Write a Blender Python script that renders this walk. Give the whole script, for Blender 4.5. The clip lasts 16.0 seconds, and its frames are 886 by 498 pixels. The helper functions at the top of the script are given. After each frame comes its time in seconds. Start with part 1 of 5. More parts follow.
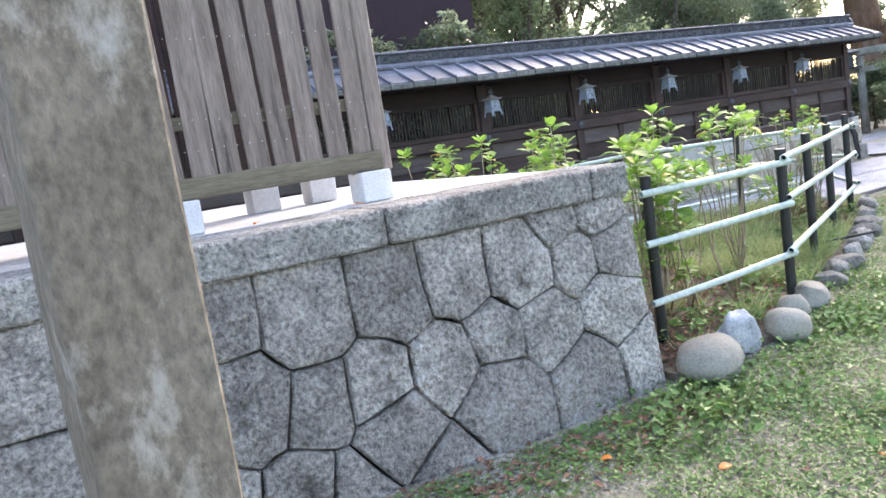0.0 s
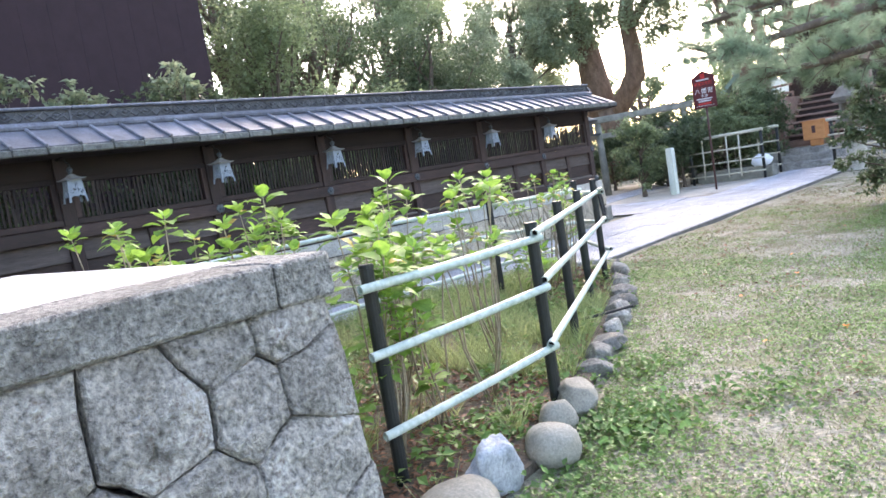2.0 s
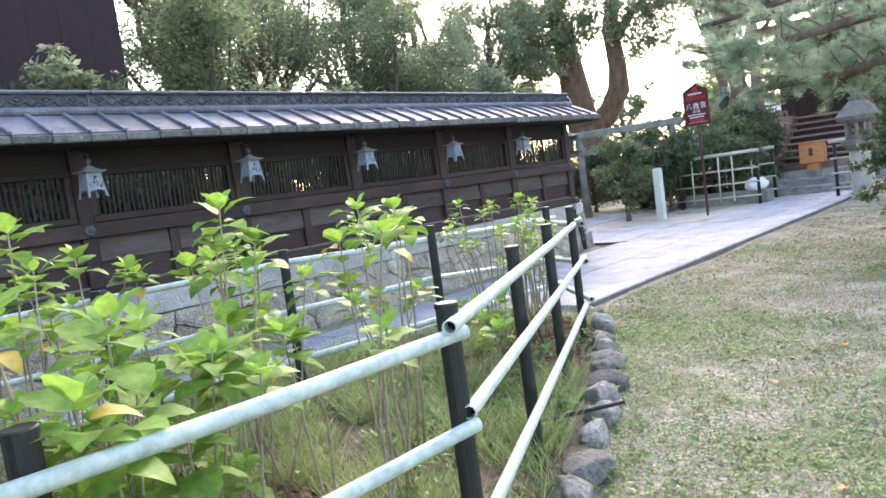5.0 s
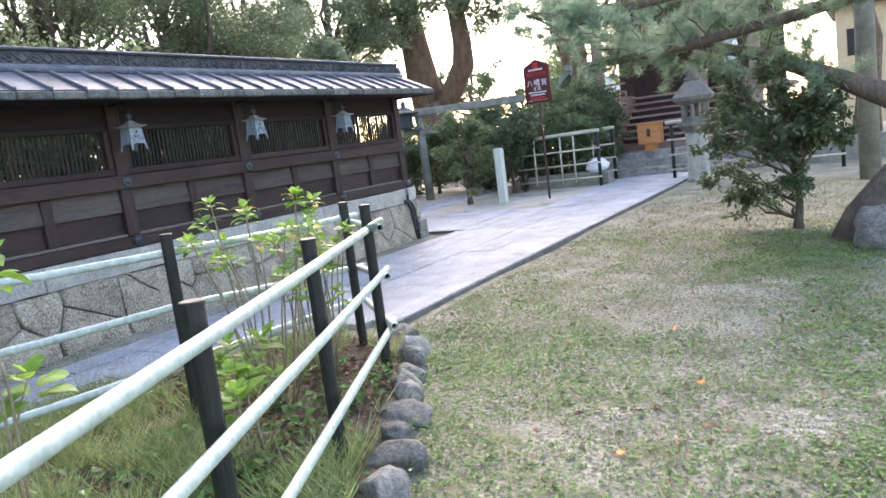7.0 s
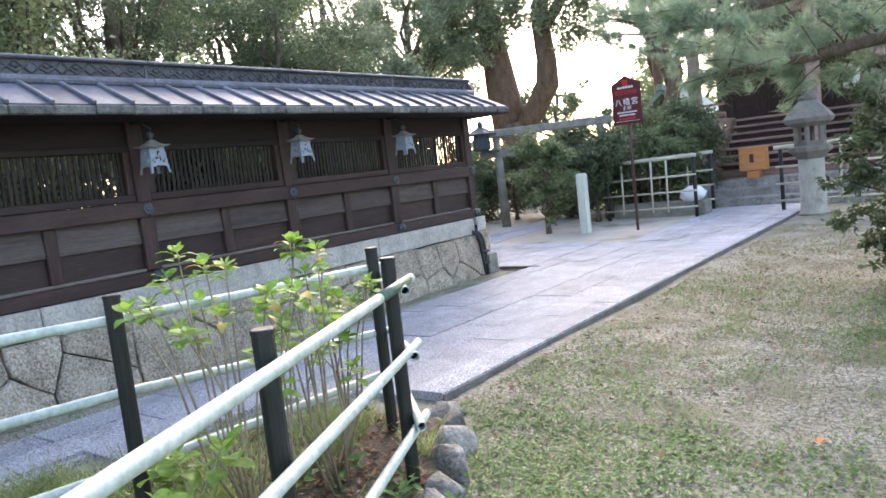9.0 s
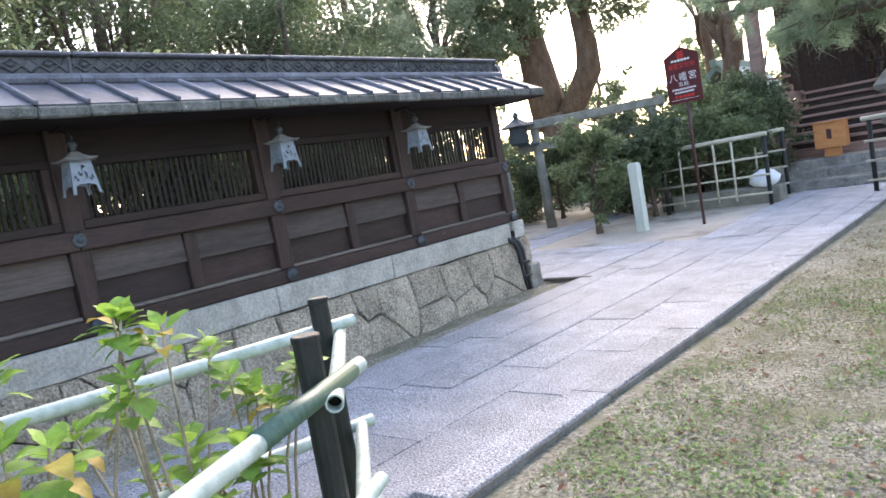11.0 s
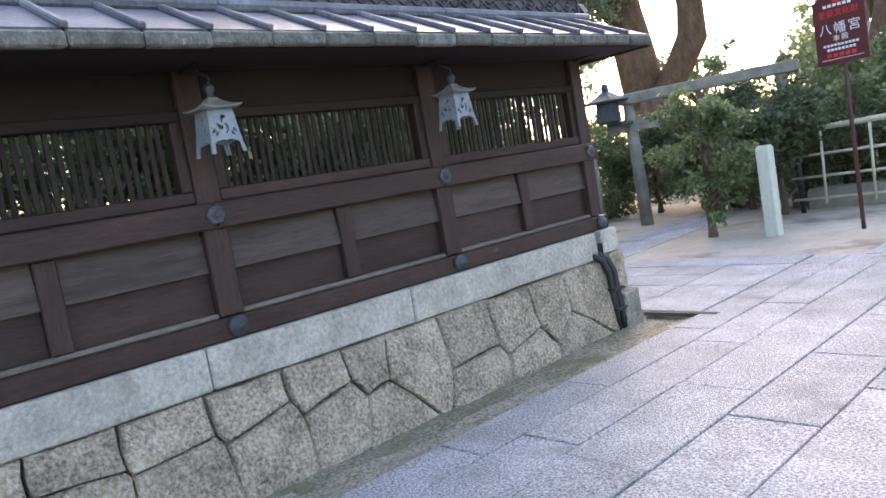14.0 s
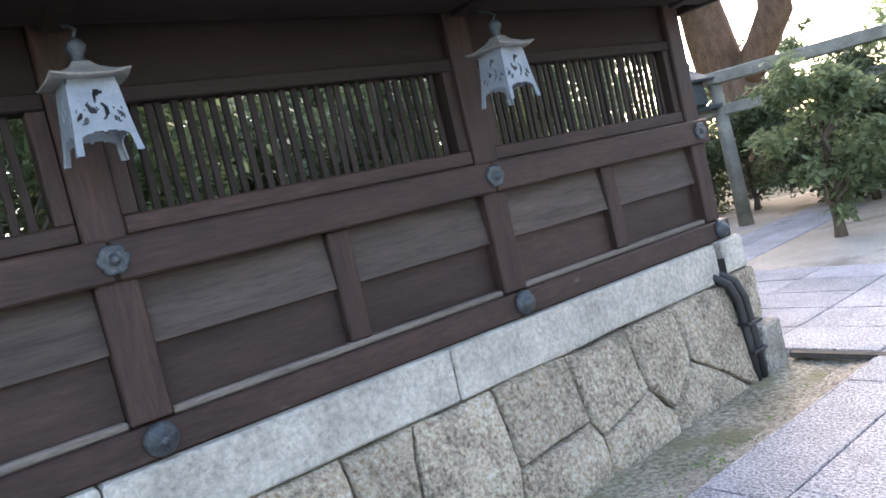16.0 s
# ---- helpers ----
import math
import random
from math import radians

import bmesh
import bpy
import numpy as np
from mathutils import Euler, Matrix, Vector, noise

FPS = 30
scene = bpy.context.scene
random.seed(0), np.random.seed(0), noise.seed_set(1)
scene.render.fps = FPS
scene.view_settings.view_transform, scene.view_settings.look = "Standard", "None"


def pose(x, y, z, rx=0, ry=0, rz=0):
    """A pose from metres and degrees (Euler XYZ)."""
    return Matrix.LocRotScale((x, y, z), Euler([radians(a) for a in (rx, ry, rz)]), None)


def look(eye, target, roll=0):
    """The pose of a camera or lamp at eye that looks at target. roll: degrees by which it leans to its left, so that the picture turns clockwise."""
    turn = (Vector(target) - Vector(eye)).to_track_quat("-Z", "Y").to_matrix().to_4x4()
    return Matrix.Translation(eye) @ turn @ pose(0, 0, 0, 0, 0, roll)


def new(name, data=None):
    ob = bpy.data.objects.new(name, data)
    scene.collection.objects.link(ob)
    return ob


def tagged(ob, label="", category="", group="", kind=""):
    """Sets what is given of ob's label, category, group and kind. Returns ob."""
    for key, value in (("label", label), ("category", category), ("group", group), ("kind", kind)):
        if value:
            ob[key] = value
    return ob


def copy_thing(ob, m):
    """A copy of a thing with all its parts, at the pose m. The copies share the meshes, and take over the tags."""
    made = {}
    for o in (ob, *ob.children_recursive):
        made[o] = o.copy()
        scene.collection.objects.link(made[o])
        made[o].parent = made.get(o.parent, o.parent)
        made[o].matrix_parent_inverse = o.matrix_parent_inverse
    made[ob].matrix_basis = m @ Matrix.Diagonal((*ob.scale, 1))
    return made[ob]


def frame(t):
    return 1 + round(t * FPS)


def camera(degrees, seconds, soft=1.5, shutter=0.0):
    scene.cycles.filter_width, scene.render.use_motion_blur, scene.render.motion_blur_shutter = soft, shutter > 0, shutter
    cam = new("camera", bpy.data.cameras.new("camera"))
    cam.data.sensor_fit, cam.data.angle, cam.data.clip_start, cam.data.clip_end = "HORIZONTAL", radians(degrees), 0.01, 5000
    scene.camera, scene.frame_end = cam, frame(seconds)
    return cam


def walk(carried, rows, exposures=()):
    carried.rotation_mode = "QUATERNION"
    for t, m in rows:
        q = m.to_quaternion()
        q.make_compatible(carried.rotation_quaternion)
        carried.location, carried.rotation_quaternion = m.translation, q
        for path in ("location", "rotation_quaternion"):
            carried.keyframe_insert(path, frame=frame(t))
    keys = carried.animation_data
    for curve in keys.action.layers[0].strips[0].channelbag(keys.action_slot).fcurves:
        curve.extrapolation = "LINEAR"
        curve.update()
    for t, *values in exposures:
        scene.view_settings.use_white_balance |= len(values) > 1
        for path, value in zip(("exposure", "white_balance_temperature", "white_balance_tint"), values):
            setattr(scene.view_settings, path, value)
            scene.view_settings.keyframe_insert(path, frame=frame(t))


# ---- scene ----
cam = camera(63.0, 16.0, soft=1.6)
PATH = [
    (0, (0.426, -0.339, 1.549), (-1.326, 0.584, 1.27), -8.8),
    (0.5, (0.211, -0.038, 1.549), (-1.497, 0.969, 1.291), -9.0),
    (1, (-0.004, 0.226, 1.505), (-1.704, 1.238, 1.214), -10.8),
    (1.5, (-0.214, 0.516, 1.533), (-1.717, 1.809, 1.271), -10.3),
    (2, (-0.395, 0.861, 1.528), (-1.785, 2.284, 1.324), -9.3),
    (2.5, (-0.697, 1.115, 1.483), (-2.181, 2.425, 1.196), -9.8),
    (3, (-0.918, 1.423, 1.529), (-2.359, 2.796, 1.323), -8.9),
    (5.3, (-1.619, 2.903, 1.531), (-2.963, 4.374, 1.355), -7.8),
    (5.5, (-1.715, 3.061, 1.537), (-3.053, 4.535, 1.351), -7.9),
    (6, (-1.798, 3.433, 1.514), (-3.062, 4.967, 1.292), -6.9),
    (6.5, (-1.79, 3.851, 1.533), (-2.918, 5.474, 1.225), -6.5),
    (7, (-1.996, 4.283, 1.538), (-3.031, 5.969, 1.247), -7.4),
    (7.5, (-2.087, 4.661, 1.546), (-3.135, 6.346, 1.296), -7.3),
    (8, (-2.222, 4.915, 1.549), (-3.485, 6.449, 1.319), -8.1),
    (8.5, (-2.435, 5.214, 1.582), (-3.672, 6.772, 1.374), -7.5),
    (9, (-2.548, 5.536, 1.579), (-3.768, 7.107, 1.369), -6.5),
    (11.3, (-3.57, 7.312, 1.505), (-4.92, 8.778, 1.32), -10.8),
    (11.5, (-3.658, 7.479, 1.491), (-5.054, 8.900, 1.306), -10.5),
    (12, (-3.855, 7.848, 1.489), (-5.379, 9.130, 1.304), -11.0),
    (12.5, (-4.221, 8.268, 1.486), (-5.743, 9.546, 1.261), -11.2),
    (13, (-4.45, 8.634, 1.515), (-5.937, 9.957, 1.299), -10.8),
    (13.5, (-4.765, 8.96, 1.512), (-6.265, 10.254, 1.238), -11.0),
    (14, (-5.044, 9.316, 1.538), (-6.531, 10.64, 1.345), -9.8),
    (14.5, (-5.321, 9.593, 1.487), (-6.942, 10.753, 1.332), -10.6),
    (15, (-5.653, 9.962, 1.452), (-7.279, 11.105, 1.224), -10.5),
    (15.5, (-5.827, 10.326, 1.48), (-7.428, 11.514, 1.327), -10.6),
    (16, (-6.295, 10.542, 1.488), (-7.894, 11.736, 1.359), -13.2),
]
walk(cam, [(t, look(eye, target, roll)) for t, eye, target, roll in PATH],
     [(0, 2.64, 7150, 18), (2.5, 2.7, 7150, 18), (5.5, 2.56, 7200, 17), (9, 2.42, 7300, 17), (12.5, 2.39, 7450, 18), (14.5, 2.46, 7550, 19), (15.5, 2.5, 7550, 19), (16, 2.8, 7550, 19)])

# ---- world, sun, exposure ----
world = bpy.data.worlds.new("world")
scene.world = world
world.use_nodes = True
wn = world.node_tree
sky = wn.nodes.new("ShaderNodeTexSky")
sky.sky_type, sky.sun_disc = "NISHITA", False
sky.sun_elevation, sky.sun_rotation = radians(32), radians(-32)
sky.air_density, sky.dust_density, sky.ozone_density = 1.0, 1.6, 1.0
wn.links.new(sky.outputs[0], wn.nodes["Background"].inputs[0])
wn.nodes["Background"].inputs[1].default_value = 0.15
sun = new("sun", bpy.data.lights.new("sun", "SUN"))
sun.data.energy, sun.data.angle, sun.data.color = 0.6, radians(20), (1.0, 0.96, 0.9)
sun.matrix_world = look((0, 0, 0), (0.53 * 0.85, -0.848 * 0.85, -0.53))

# ---- materials ----


def mat(name, dark, light, scale=6.0, rough=0.8, bump=0.3, metal=0.0, fine=60.0, rand=0.0, stain=None, stain_scale=2.0, stain_at=0.55,
        stretch=(1, 1, 1), spec=0.4, island=0.0, fine_mix=0.35, deep=0.02, grain=0.5):
    """Two noise scales between two colours, a stain of its own shape, bump, and a brightness that varies from piece to piece."""
    m = bpy.data.materials.new(name)
    m.use_nodes = True
    n, l = m.node_tree.nodes, m.node_tree.links
    b = n["Principled BSDF"]
    geo = n.new("ShaderNodeNewGeometry")
    mp = n.new("ShaderNodeMapping")
    mp.inputs["Scale"].default_value = stretch
    l.new(geo.outputs["Position"], mp.inputs["Vector"])

    def noise_tex(s, detail):
        t = n.new("ShaderNodeTexNoise")
        t.inputs["Scale"].default_value, t.inputs["Detail"].default_value = s, detail
        t.inputs["Roughness"].default_value = 0.65
        l.new(mp.outputs[0], t.inputs["Vector"])
        return t

    def mix(kind, fac, a, c):
        x = n.new("ShaderNodeMix")
        x.data_type, x.blend_type = "RGBA", kind
        for s, v in ((0, fac), (6, a), (7, c)):
            if hasattr(v, "is_linked"):
                l.new(v, x.inputs[s])
            else:
                x.inputs[s].default_value = v if s == 0 else (*v, 1)
        return x.outputs[2]

    def ramp(v, lo, hi):
        r = n.new("ShaderNodeMapRange")
        r.inputs[1].default_value, r.inputs[2].default_value = lo, hi
        l.new(v, r.inputs[0])
        return r.outputs[0]

    big, small = noise_tex(scale, 5), noise_tex(fine, 4)
    col = mix("MIX", ramp(big.outputs[0], 0.3, 0.7), dark, light)
    col = mix("OVERLAY", fine_mix, col, mix("MIX", ramp(small.outputs[0], 0.3, 0.7), (0.1, 0.1, 0.1), (0.9, 0.9, 0.9)))
    if stain:
        st = noise_tex(stain_scale, 6)
        col = mix("MIX", ramp(st.outputs[0], stain_at, stain_at + 0.13), col, stain)
    if rand or island:
        v = n.new("ShaderNodeHueSaturation")
        src = n.new("ShaderNodeObjectInfo").outputs["Random"] if rand else geo.outputs["Random Per Island"]
        r = n.new("ShaderNodeMapRange")
        k = rand or island
        r.inputs[3].default_value, r.inputs[4].default_value = 1 - k, 1 + k
        l.new(src, r.inputs[0])
        l.new(r.outputs[0], v.inputs["Value"])
        l.new(col, v.inputs["Color"])
        col = v.outputs[0]
    l.new(col, b.inputs["Base Color"])
    b.inputs["Metallic"].default_value = metal
    b.inputs["Specular IOR Level"].default_value = spec
    rr = n.new("ShaderNodeMapRange")
    rr.inputs[3].default_value, rr.inputs[4].default_value = max(0.05, rough - 0.12), min(1, rough + 0.12)
    l.new(small.outputs[0], rr.inputs[0])
    l.new(rr.outputs[0], b.inputs["Roughness"])
    if bump:
        bp = n.new("ShaderNodeBump")
        bp.inputs["Strength"].default_value, bp.inputs["Distance"].default_value = bump, deep
        add = n.new("ShaderNodeMath")
        add.operation = "MULTIPLY_ADD"
        add.inputs[1].default_value = grain
        l.new(small.outputs[0], add.inputs[0])
        l.new(big.outputs[0], add.inputs[2])
        l.new(add.outputs[0], bp.inputs["Height"])
        l.new(bp.outputs[0], b.inputs["Normal"])
    return m


def leaf_mat(name, dark, light, through_amount=0.25, rough=0.45, scale=3.0, rand=0.25):
    m = mat(name, dark, light, scale=scale, rough=rough, bump=0.1, fine=30, island=rand, spec=0.4)
    n, l = m.node_tree.nodes, m.node_tree.links
    b = n["Principled BSDF"]
    tr = n.new("ShaderNodeBsdfTranslucent")
    col = b.inputs["Base Color"].links[0].from_socket
    l.new(col, tr.inputs["Color"])
    mx = n.new("ShaderNodeMixShader")
    mx.inputs[0].default_value = through_amount
    l.new(b.outputs[0], mx.inputs[1])
    l.new(tr.outputs[0], mx.inputs[2])
    l.new(mx.outputs[0], n["Material Output"].inputs[0])
    return m


GRANITE = mat("grey_granite", (0.26, 0.238, 0.207), (0.64, 0.6, 0.55), 3.2, 0.9, 1.0, fine=42, rand=0.3, stain=(0.075, 0.07, 0.052), stain_scale=2.6, stain_at=0.57, fine_mix=0.85, deep=0.12, grain=0.75)
GRANITE_CAP = mat("cap_granite", (0.25, 0.238, 0.213), (0.58, 0.56, 0.52), 3.5, 0.9, 1.0, fine=44, rand=0.08, stain=(0.17, 0.17, 0.14), stain_scale=3, stain_at=0.6, fine_mix=0.85, deep=0.11, grain=0.75)
# platform top slabs: skylight falling on them is put into this paler colour
PLATFORM_TOP = mat("skylit_pale_slab", (0.46, 0.45, 0.43), (0.62, 0.61, 0.59), 3, 0.85, 0.3, fine=50, rand=0.06)
GRANITE_TAN = mat("tan_granite", (0.37, 0.315, 0.24), (0.79, 0.695, 0.555), 4, 0.9, 1.0, fine=46, rand=0.18, stain=(0.19, 0.18, 0.145), stain_scale=2.3, stain_at=0.6, fine_mix=0.9, deep=0.09, grain=0.75)
GRANITE_BASE_CAP = mat("base_cap_granite", (0.33, 0.32, 0.285), (0.54, 0.53, 0.48), 4, 0.85, 1.0, fine=36, rand=0.06, stain=(0.27, 0.27, 0.23), stain_scale=2.5, stain_at=0.6, fine_mix=0.35, deep=0.03)
JOINT = mat("joint_earth", (0.05, 0.046, 0.04), (0.11, 0.1, 0.085), 8, 0.95, 0.4)
LICHEN_STONE = mat("lichen_stone", (0.105, 0.086, 0.064), (0.235, 0.202, 0.158), 4, 0.9, 0.9, fine=48, stain=(0.36, 0.34, 0.3), stain_scale=6, stain_at=0.57, stretch=(1, 1, 0.6), fine_mix=0.5)
PALE_STONE = mat("pale_block_stone", (0.5, 0.5, 0.5), (0.62, 0.62, 0.62), 6, 0.8, 0.25, fine=120)
PAVING = mat("granite_paving", (0.37, 0.37, 0.39), (0.58, 0.58, 0.61), 2.2, 0.72, 1.0, fine=66, rand=0.13, stain=(0.33, 0.325, 0.325), stain_scale=1.3, stain_at=0.58, fine_mix=1.1, deep=0.055)
WOOD = mat("dark_timber", (0.022, 0.0122, 0.0102), (0.054, 0.031, 0.0265), 5, 0.62, 0.25, fine=40, rand=0.25, stretch=(2, 0.25, 1.6))
# the same timber for the sill, with whitish patches along it
WOOD_SILL = mat("pale_patched_sill_timber", (0.022, 0.0122, 0.0102), (0.054, 0.031, 0.0265), 5, 0.62, 0.25, fine=40, stretch=(2, 0.3, 1.2), stain=(0.3, 0.28, 0.27), stain_scale=2.2, stain_at=0.63)
# same timber under the eave, with the eave's shade put into its colour
WOOD_HEAD = mat("eave_shade_timber", (0.011, 0.006, 0.005), (0.025, 0.0145, 0.012), 5, 0.75, 0.25, fine=40, rand=0.2, stretch=(2, 0.25, 1.6))
WOOD_V = mat("dark_timber_upright", (0.022, 0.0122, 0.0102), (0.054, 0.031, 0.0265), 5, 0.62, 0.25, fine=40, rand=0.25, stretch=(2, 2, 0.25))
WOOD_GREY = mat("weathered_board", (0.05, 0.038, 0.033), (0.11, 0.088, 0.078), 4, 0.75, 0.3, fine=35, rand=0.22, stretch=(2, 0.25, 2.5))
WOOD_LIGHT = mat("slat_timber", (0.014, 0.009, 0.0075), (0.03, 0.02, 0.0165), 6, 0.7, 0.2, rand=0.4, stretch=(2, 2, 0.3))
WOOD_OLD = mat("old_cedar_board", (0.12, 0.092, 0.075), (0.29, 0.235, 0.2), 6, 0.8, 0.4, fine=45, rand=0.16, stretch=(3, 3, 0.25), stain=(0.055, 0.045, 0.036), stain_scale=3, stain_at=0.6)
WOOD_OLD_H = mat("old_cedar_rail", (0.09, 0.075, 0.05), (0.19, 0.165, 0.11), 6, 0.8, 0.4, fine=45, stretch=(3, 0.25, 3))
WOOD_RED = mat("red_brown_timber", (0.2, 0.125, 0.105), (0.38, 0.26, 0.225), 5, 0.65, 0.25, rand=0.2, stretch=(0.3, 2, 2))
DARK_WALL = mat("black_brown_cladding", (0.021, 0.0095, 0.0135), (0.031, 0.0145, 0.02), 3, 0.8, 0.2)
COPPER = mat("grey_copper_roof", (0.1, 0.105, 0.125), (0.195, 0.206, 0.24), 4, 0.55, 0.2, metal=0.08, spec=0.2, fine=40, rand=0.2, stain=(0.15, 0.16, 0.155), stain_scale=5, stain_at=0.58)
ROOF_LIP = mat("mossy_roof_edge", (0.075, 0.078, 0.072), (0.2, 0.205, 0.19), 14, 0.9, 0.7, fine=60, rand=0.2, stain=(0.33, 0.34, 0.3), stain_scale=16, stain_at=0.6)
RIDGE = mat("dark_ridge_tile", (0.05, 0.052, 0.06), (0.11, 0.115, 0.125), 6, 0.55, 0.4, rand=0.15, stain=(0.26, 0.265, 0.26), stain_scale=9, stain_at=0.64)
VERDIGRIS = mat("pale_blue_bronze", (0.2, 0.24, 0.28), (0.28, 0.325, 0.365), 12, 0.6, 0.1, metal=0.1, fine=90, fine_mix=0.12)
VERDIGRIS_ROOF = mat("bronze_lantern_roof", (0.22, 0.215, 0.2), (0.38, 0.37, 0.34), 16, 0.55, 0.15, metal=0.3, fine=120)
BRONZE = mat("blue_black_bronze", (0.05, 0.06, 0.068), (0.11, 0.13, 0.145), 30, 0.5, 0.3, metal=0.5, fine=120)
POST = mat("black_resin_post", (0.011, 0.013, 0.013), (0.024, 0.027, 0.026), 20, 0.5, 0.15, fine=80, stretch=(3, 3, 0.4))
TUBE = mat("pale_green_tube", (0.42, 0.5, 0.45), (0.53, 0.6, 0.55), 6, 0.45, 0.05, fine=25, stain=(0.4, 0.43, 0.36), stain_scale=9, stain_at=0.66)
TUBE_GREEN = mat("dark_green_tube", (0.05, 0.1, 0.07), (0.09, 0.15, 0.11), 12, 0.45, 0.05, fine=50)
# near-black: shade inside tube ends and the pipe notch, put into colour
HOLE_SHADE = mat("hole_shade", (0.004, 0.004, 0.004), (0.008, 0.008, 0.008), 10, 0.9, 0)
BLACK = mat("black_plastic_pipe", (0.012, 0.013, 0.015), (0.025, 0.026, 0.03), 10, 0.45, 0.1)
LAWN = mat("lawn_earth", (0.19, 0.175, 0.125), (0.36, 0.335, 0.265), 1.6, 0.95, 1.0, fine=34, stain=(0.2, 0.195, 0.115), stain_scale=2.3, stain_at=0.5, fine_mix=0.9, deep=0.05)
SOIL = mat("bed_soil", (0.075, 0.057, 0.042), (0.16, 0.128, 0.094), 5, 0.95, 0.9, fine=40, fine_mix=0.6)
GRAVEL = mat("sandy_gravel", (0.44, 0.38, 0.305), (0.6, 0.535, 0.45), 1.3, 0.95, 0.8, fine=60, fine_mix=0.55, stain=(0.25, 0.215, 0.17), stain_scale=0.7)
MOSS = mat("sandy_moss_earth", (0.29, 0.26, 0.205), (0.46, 0.42, 0.34), 5, 0.95, 1.0, fine=38, fine_mix=0.7, stain=(0.23, 0.225, 0.15), stain_scale=3.2, stain_at=0.6, deep=0.04)
KERB_FACE = mat("dark_kerb_face", (0.1, 0.095, 0.085), (0.22, 0.21, 0.19), 5, 0.9, 0.8, fine=50)
SILL_DUST = mat("dusty_sill_top", (0.13, 0.11, 0.095), (0.23, 0.2, 0.175), 6, 0.85, 0.2, stretch=(2, 0.3, 2))
KERB = mat("dark_kerb_granite", (0.15, 0.15, 0.15), (0.34, 0.34, 0.34), 4, 0.85, 0.8, fine=60, rand=0.15, fine_mix=0.7)
BOULDER = mat("river_boulder", (0.19, 0.175, 0.14), (0.32, 0.3, 0.25), 4, 0.8, 0.4, fine=70, rand=0.2)
BOULDER_BLUE = mat("blue_grey_boulder", (0.25, 0.27, 0.29), (0.48, 0.5, 0.52), 9, 0.8, 0.6, fine=60)
BORDER = mat("border_stone", (0.12, 0.112, 0.1), (0.31, 0.295, 0.265), 6, 0.85, 1.0, fine=45, rand=0.35, fine_mix=0.6)
BAMBOO = mat("pale_bamboo", (0.45, 0.42, 0.32), (0.62, 0.59, 0.48), 5, 0.5, 0.1, rand=0.12)
PAINT_PALE = mat("pale_green_post", (0.52, 0.57, 0.5), (0.64, 0.68, 0.61), 5, 0.6, 0.1, stretch=(3, 3, 0.4))
RED_SIGN = mat("dark_red_board", (0.085, 0.014, 0.016), (0.12, 0.022, 0.024), 5, 0.5, 0.08)
WHITE_INK = mat("white_lettering", (0.75, 0.75, 0.75), (0.82, 0.82, 0.82), 5, 0.6, 0)
RED_INK = mat("red_lettering", (0.6, 0.03, 0.03), (0.68, 0.05, 0.04), 5, 0.6, 0)
SIGN_POST = mat("rusty_brown_pole", (0.06, 0.026, 0.024), (0.1, 0.045, 0.04), 12, 0.6, 0.1)
ORANGE_WOOD = mat("orange_new_wood", (0.5, 0.2, 0.07), (0.62, 0.28, 0.11), 5, 0.5, 0.1, stretch=(1, 1, 4))
LANTERN_STONE = mat("weathered_lantern_stone", (0.13, 0.12, 0.1), (0.26, 0.245, 0.21), 5, 0.9, 0.7, fine=60, stain=(0.12, 0.115, 0.1), stain_scale=5)
SHAFT_STONE = mat("pale_lantern_shaft", (0.3, 0.285, 0.24), (0.48, 0.46, 0.4), 5, 0.9, 0.6, fine=60, stain=(0.24, 0.23, 0.19), stain_scale=4)
TORII_STONE = mat("grey_torii_stone", (0.17, 0.165, 0.138), (0.31, 0.3, 0.255), 4, 0.85, 0.6, fine=60, stain=(0.17, 0.18, 0.14), stain_scale=3)
WHITE_CLOTH = mat("white_plastic_sheet", (0.78, 0.8, 0.83), (0.85, 0.87, 0.9), 5, 0.6, 0.1)
GREEN_COPPER = mat("green_copper_gable", (0.16, 0.25, 0.22), (0.24, 0.34, 0.3), 6, 0.6, 0.1)
PLASTER = mat("cream_house_wall", (0.55, 0.43, 0.28), (0.65, 0.52, 0.36), 3, 0.8, 0.1)
BARK = mat("brown_bark", (0.075, 0.055, 0.042), (0.18, 0.14, 0.11), 6, 0.95, 1.0, fine=30, stretch=(1, 1, 0.35))
BARK_RED = mat("red_brown_bark", (0.10, 0.062, 0.042), (0.21, 0.14, 0.1), 5, 0.95, 1.0, fine=30, stretch=(1, 1, 0.4))
STEM = mat("hydrangea_stem", (0.2, 0.15, 0.1), (0.42, 0.36, 0.26), 9, 0.8, 0.3)
LEAF_HYD = leaf_mat("hydrangea_leaf", (0.1, 0.2, 0.03), (0.22, 0.36, 0.07), 0.4, 0.58, 8)
LEAF_YOUNG = leaf_mat("young_hydrangea_leaf", (0.17, 0.32, 0.05), (0.31, 0.47, 0.1), 0.45, 0.58, 8, 0.2)
LEAF_TURNED = leaf_mat("yellowed_hydrangea_leaf", (0.3, 0.19, 0.04), (0.45, 0.36, 0.08), 0.25, 0.6, 8, 0.3)
LEAF_DARK = leaf_mat("glossy_dark_leaf", (0.07, 0.1, 0.055), (0.165, 0.215, 0.115), 0.45, 0.3, 1.5)
LEAF_MID = leaf_mat("mid_green_leaf", (0.14, 0.19, 0.1), (0.29, 0.355, 0.19), 0.55, 0.4, 0.8)
LEAF_PALE = leaf_mat("pale_green_leaf", (0.19, 0.235, 0.145), (0.34, 0.395, 0.25), 0.45, 0.45, 0.8)
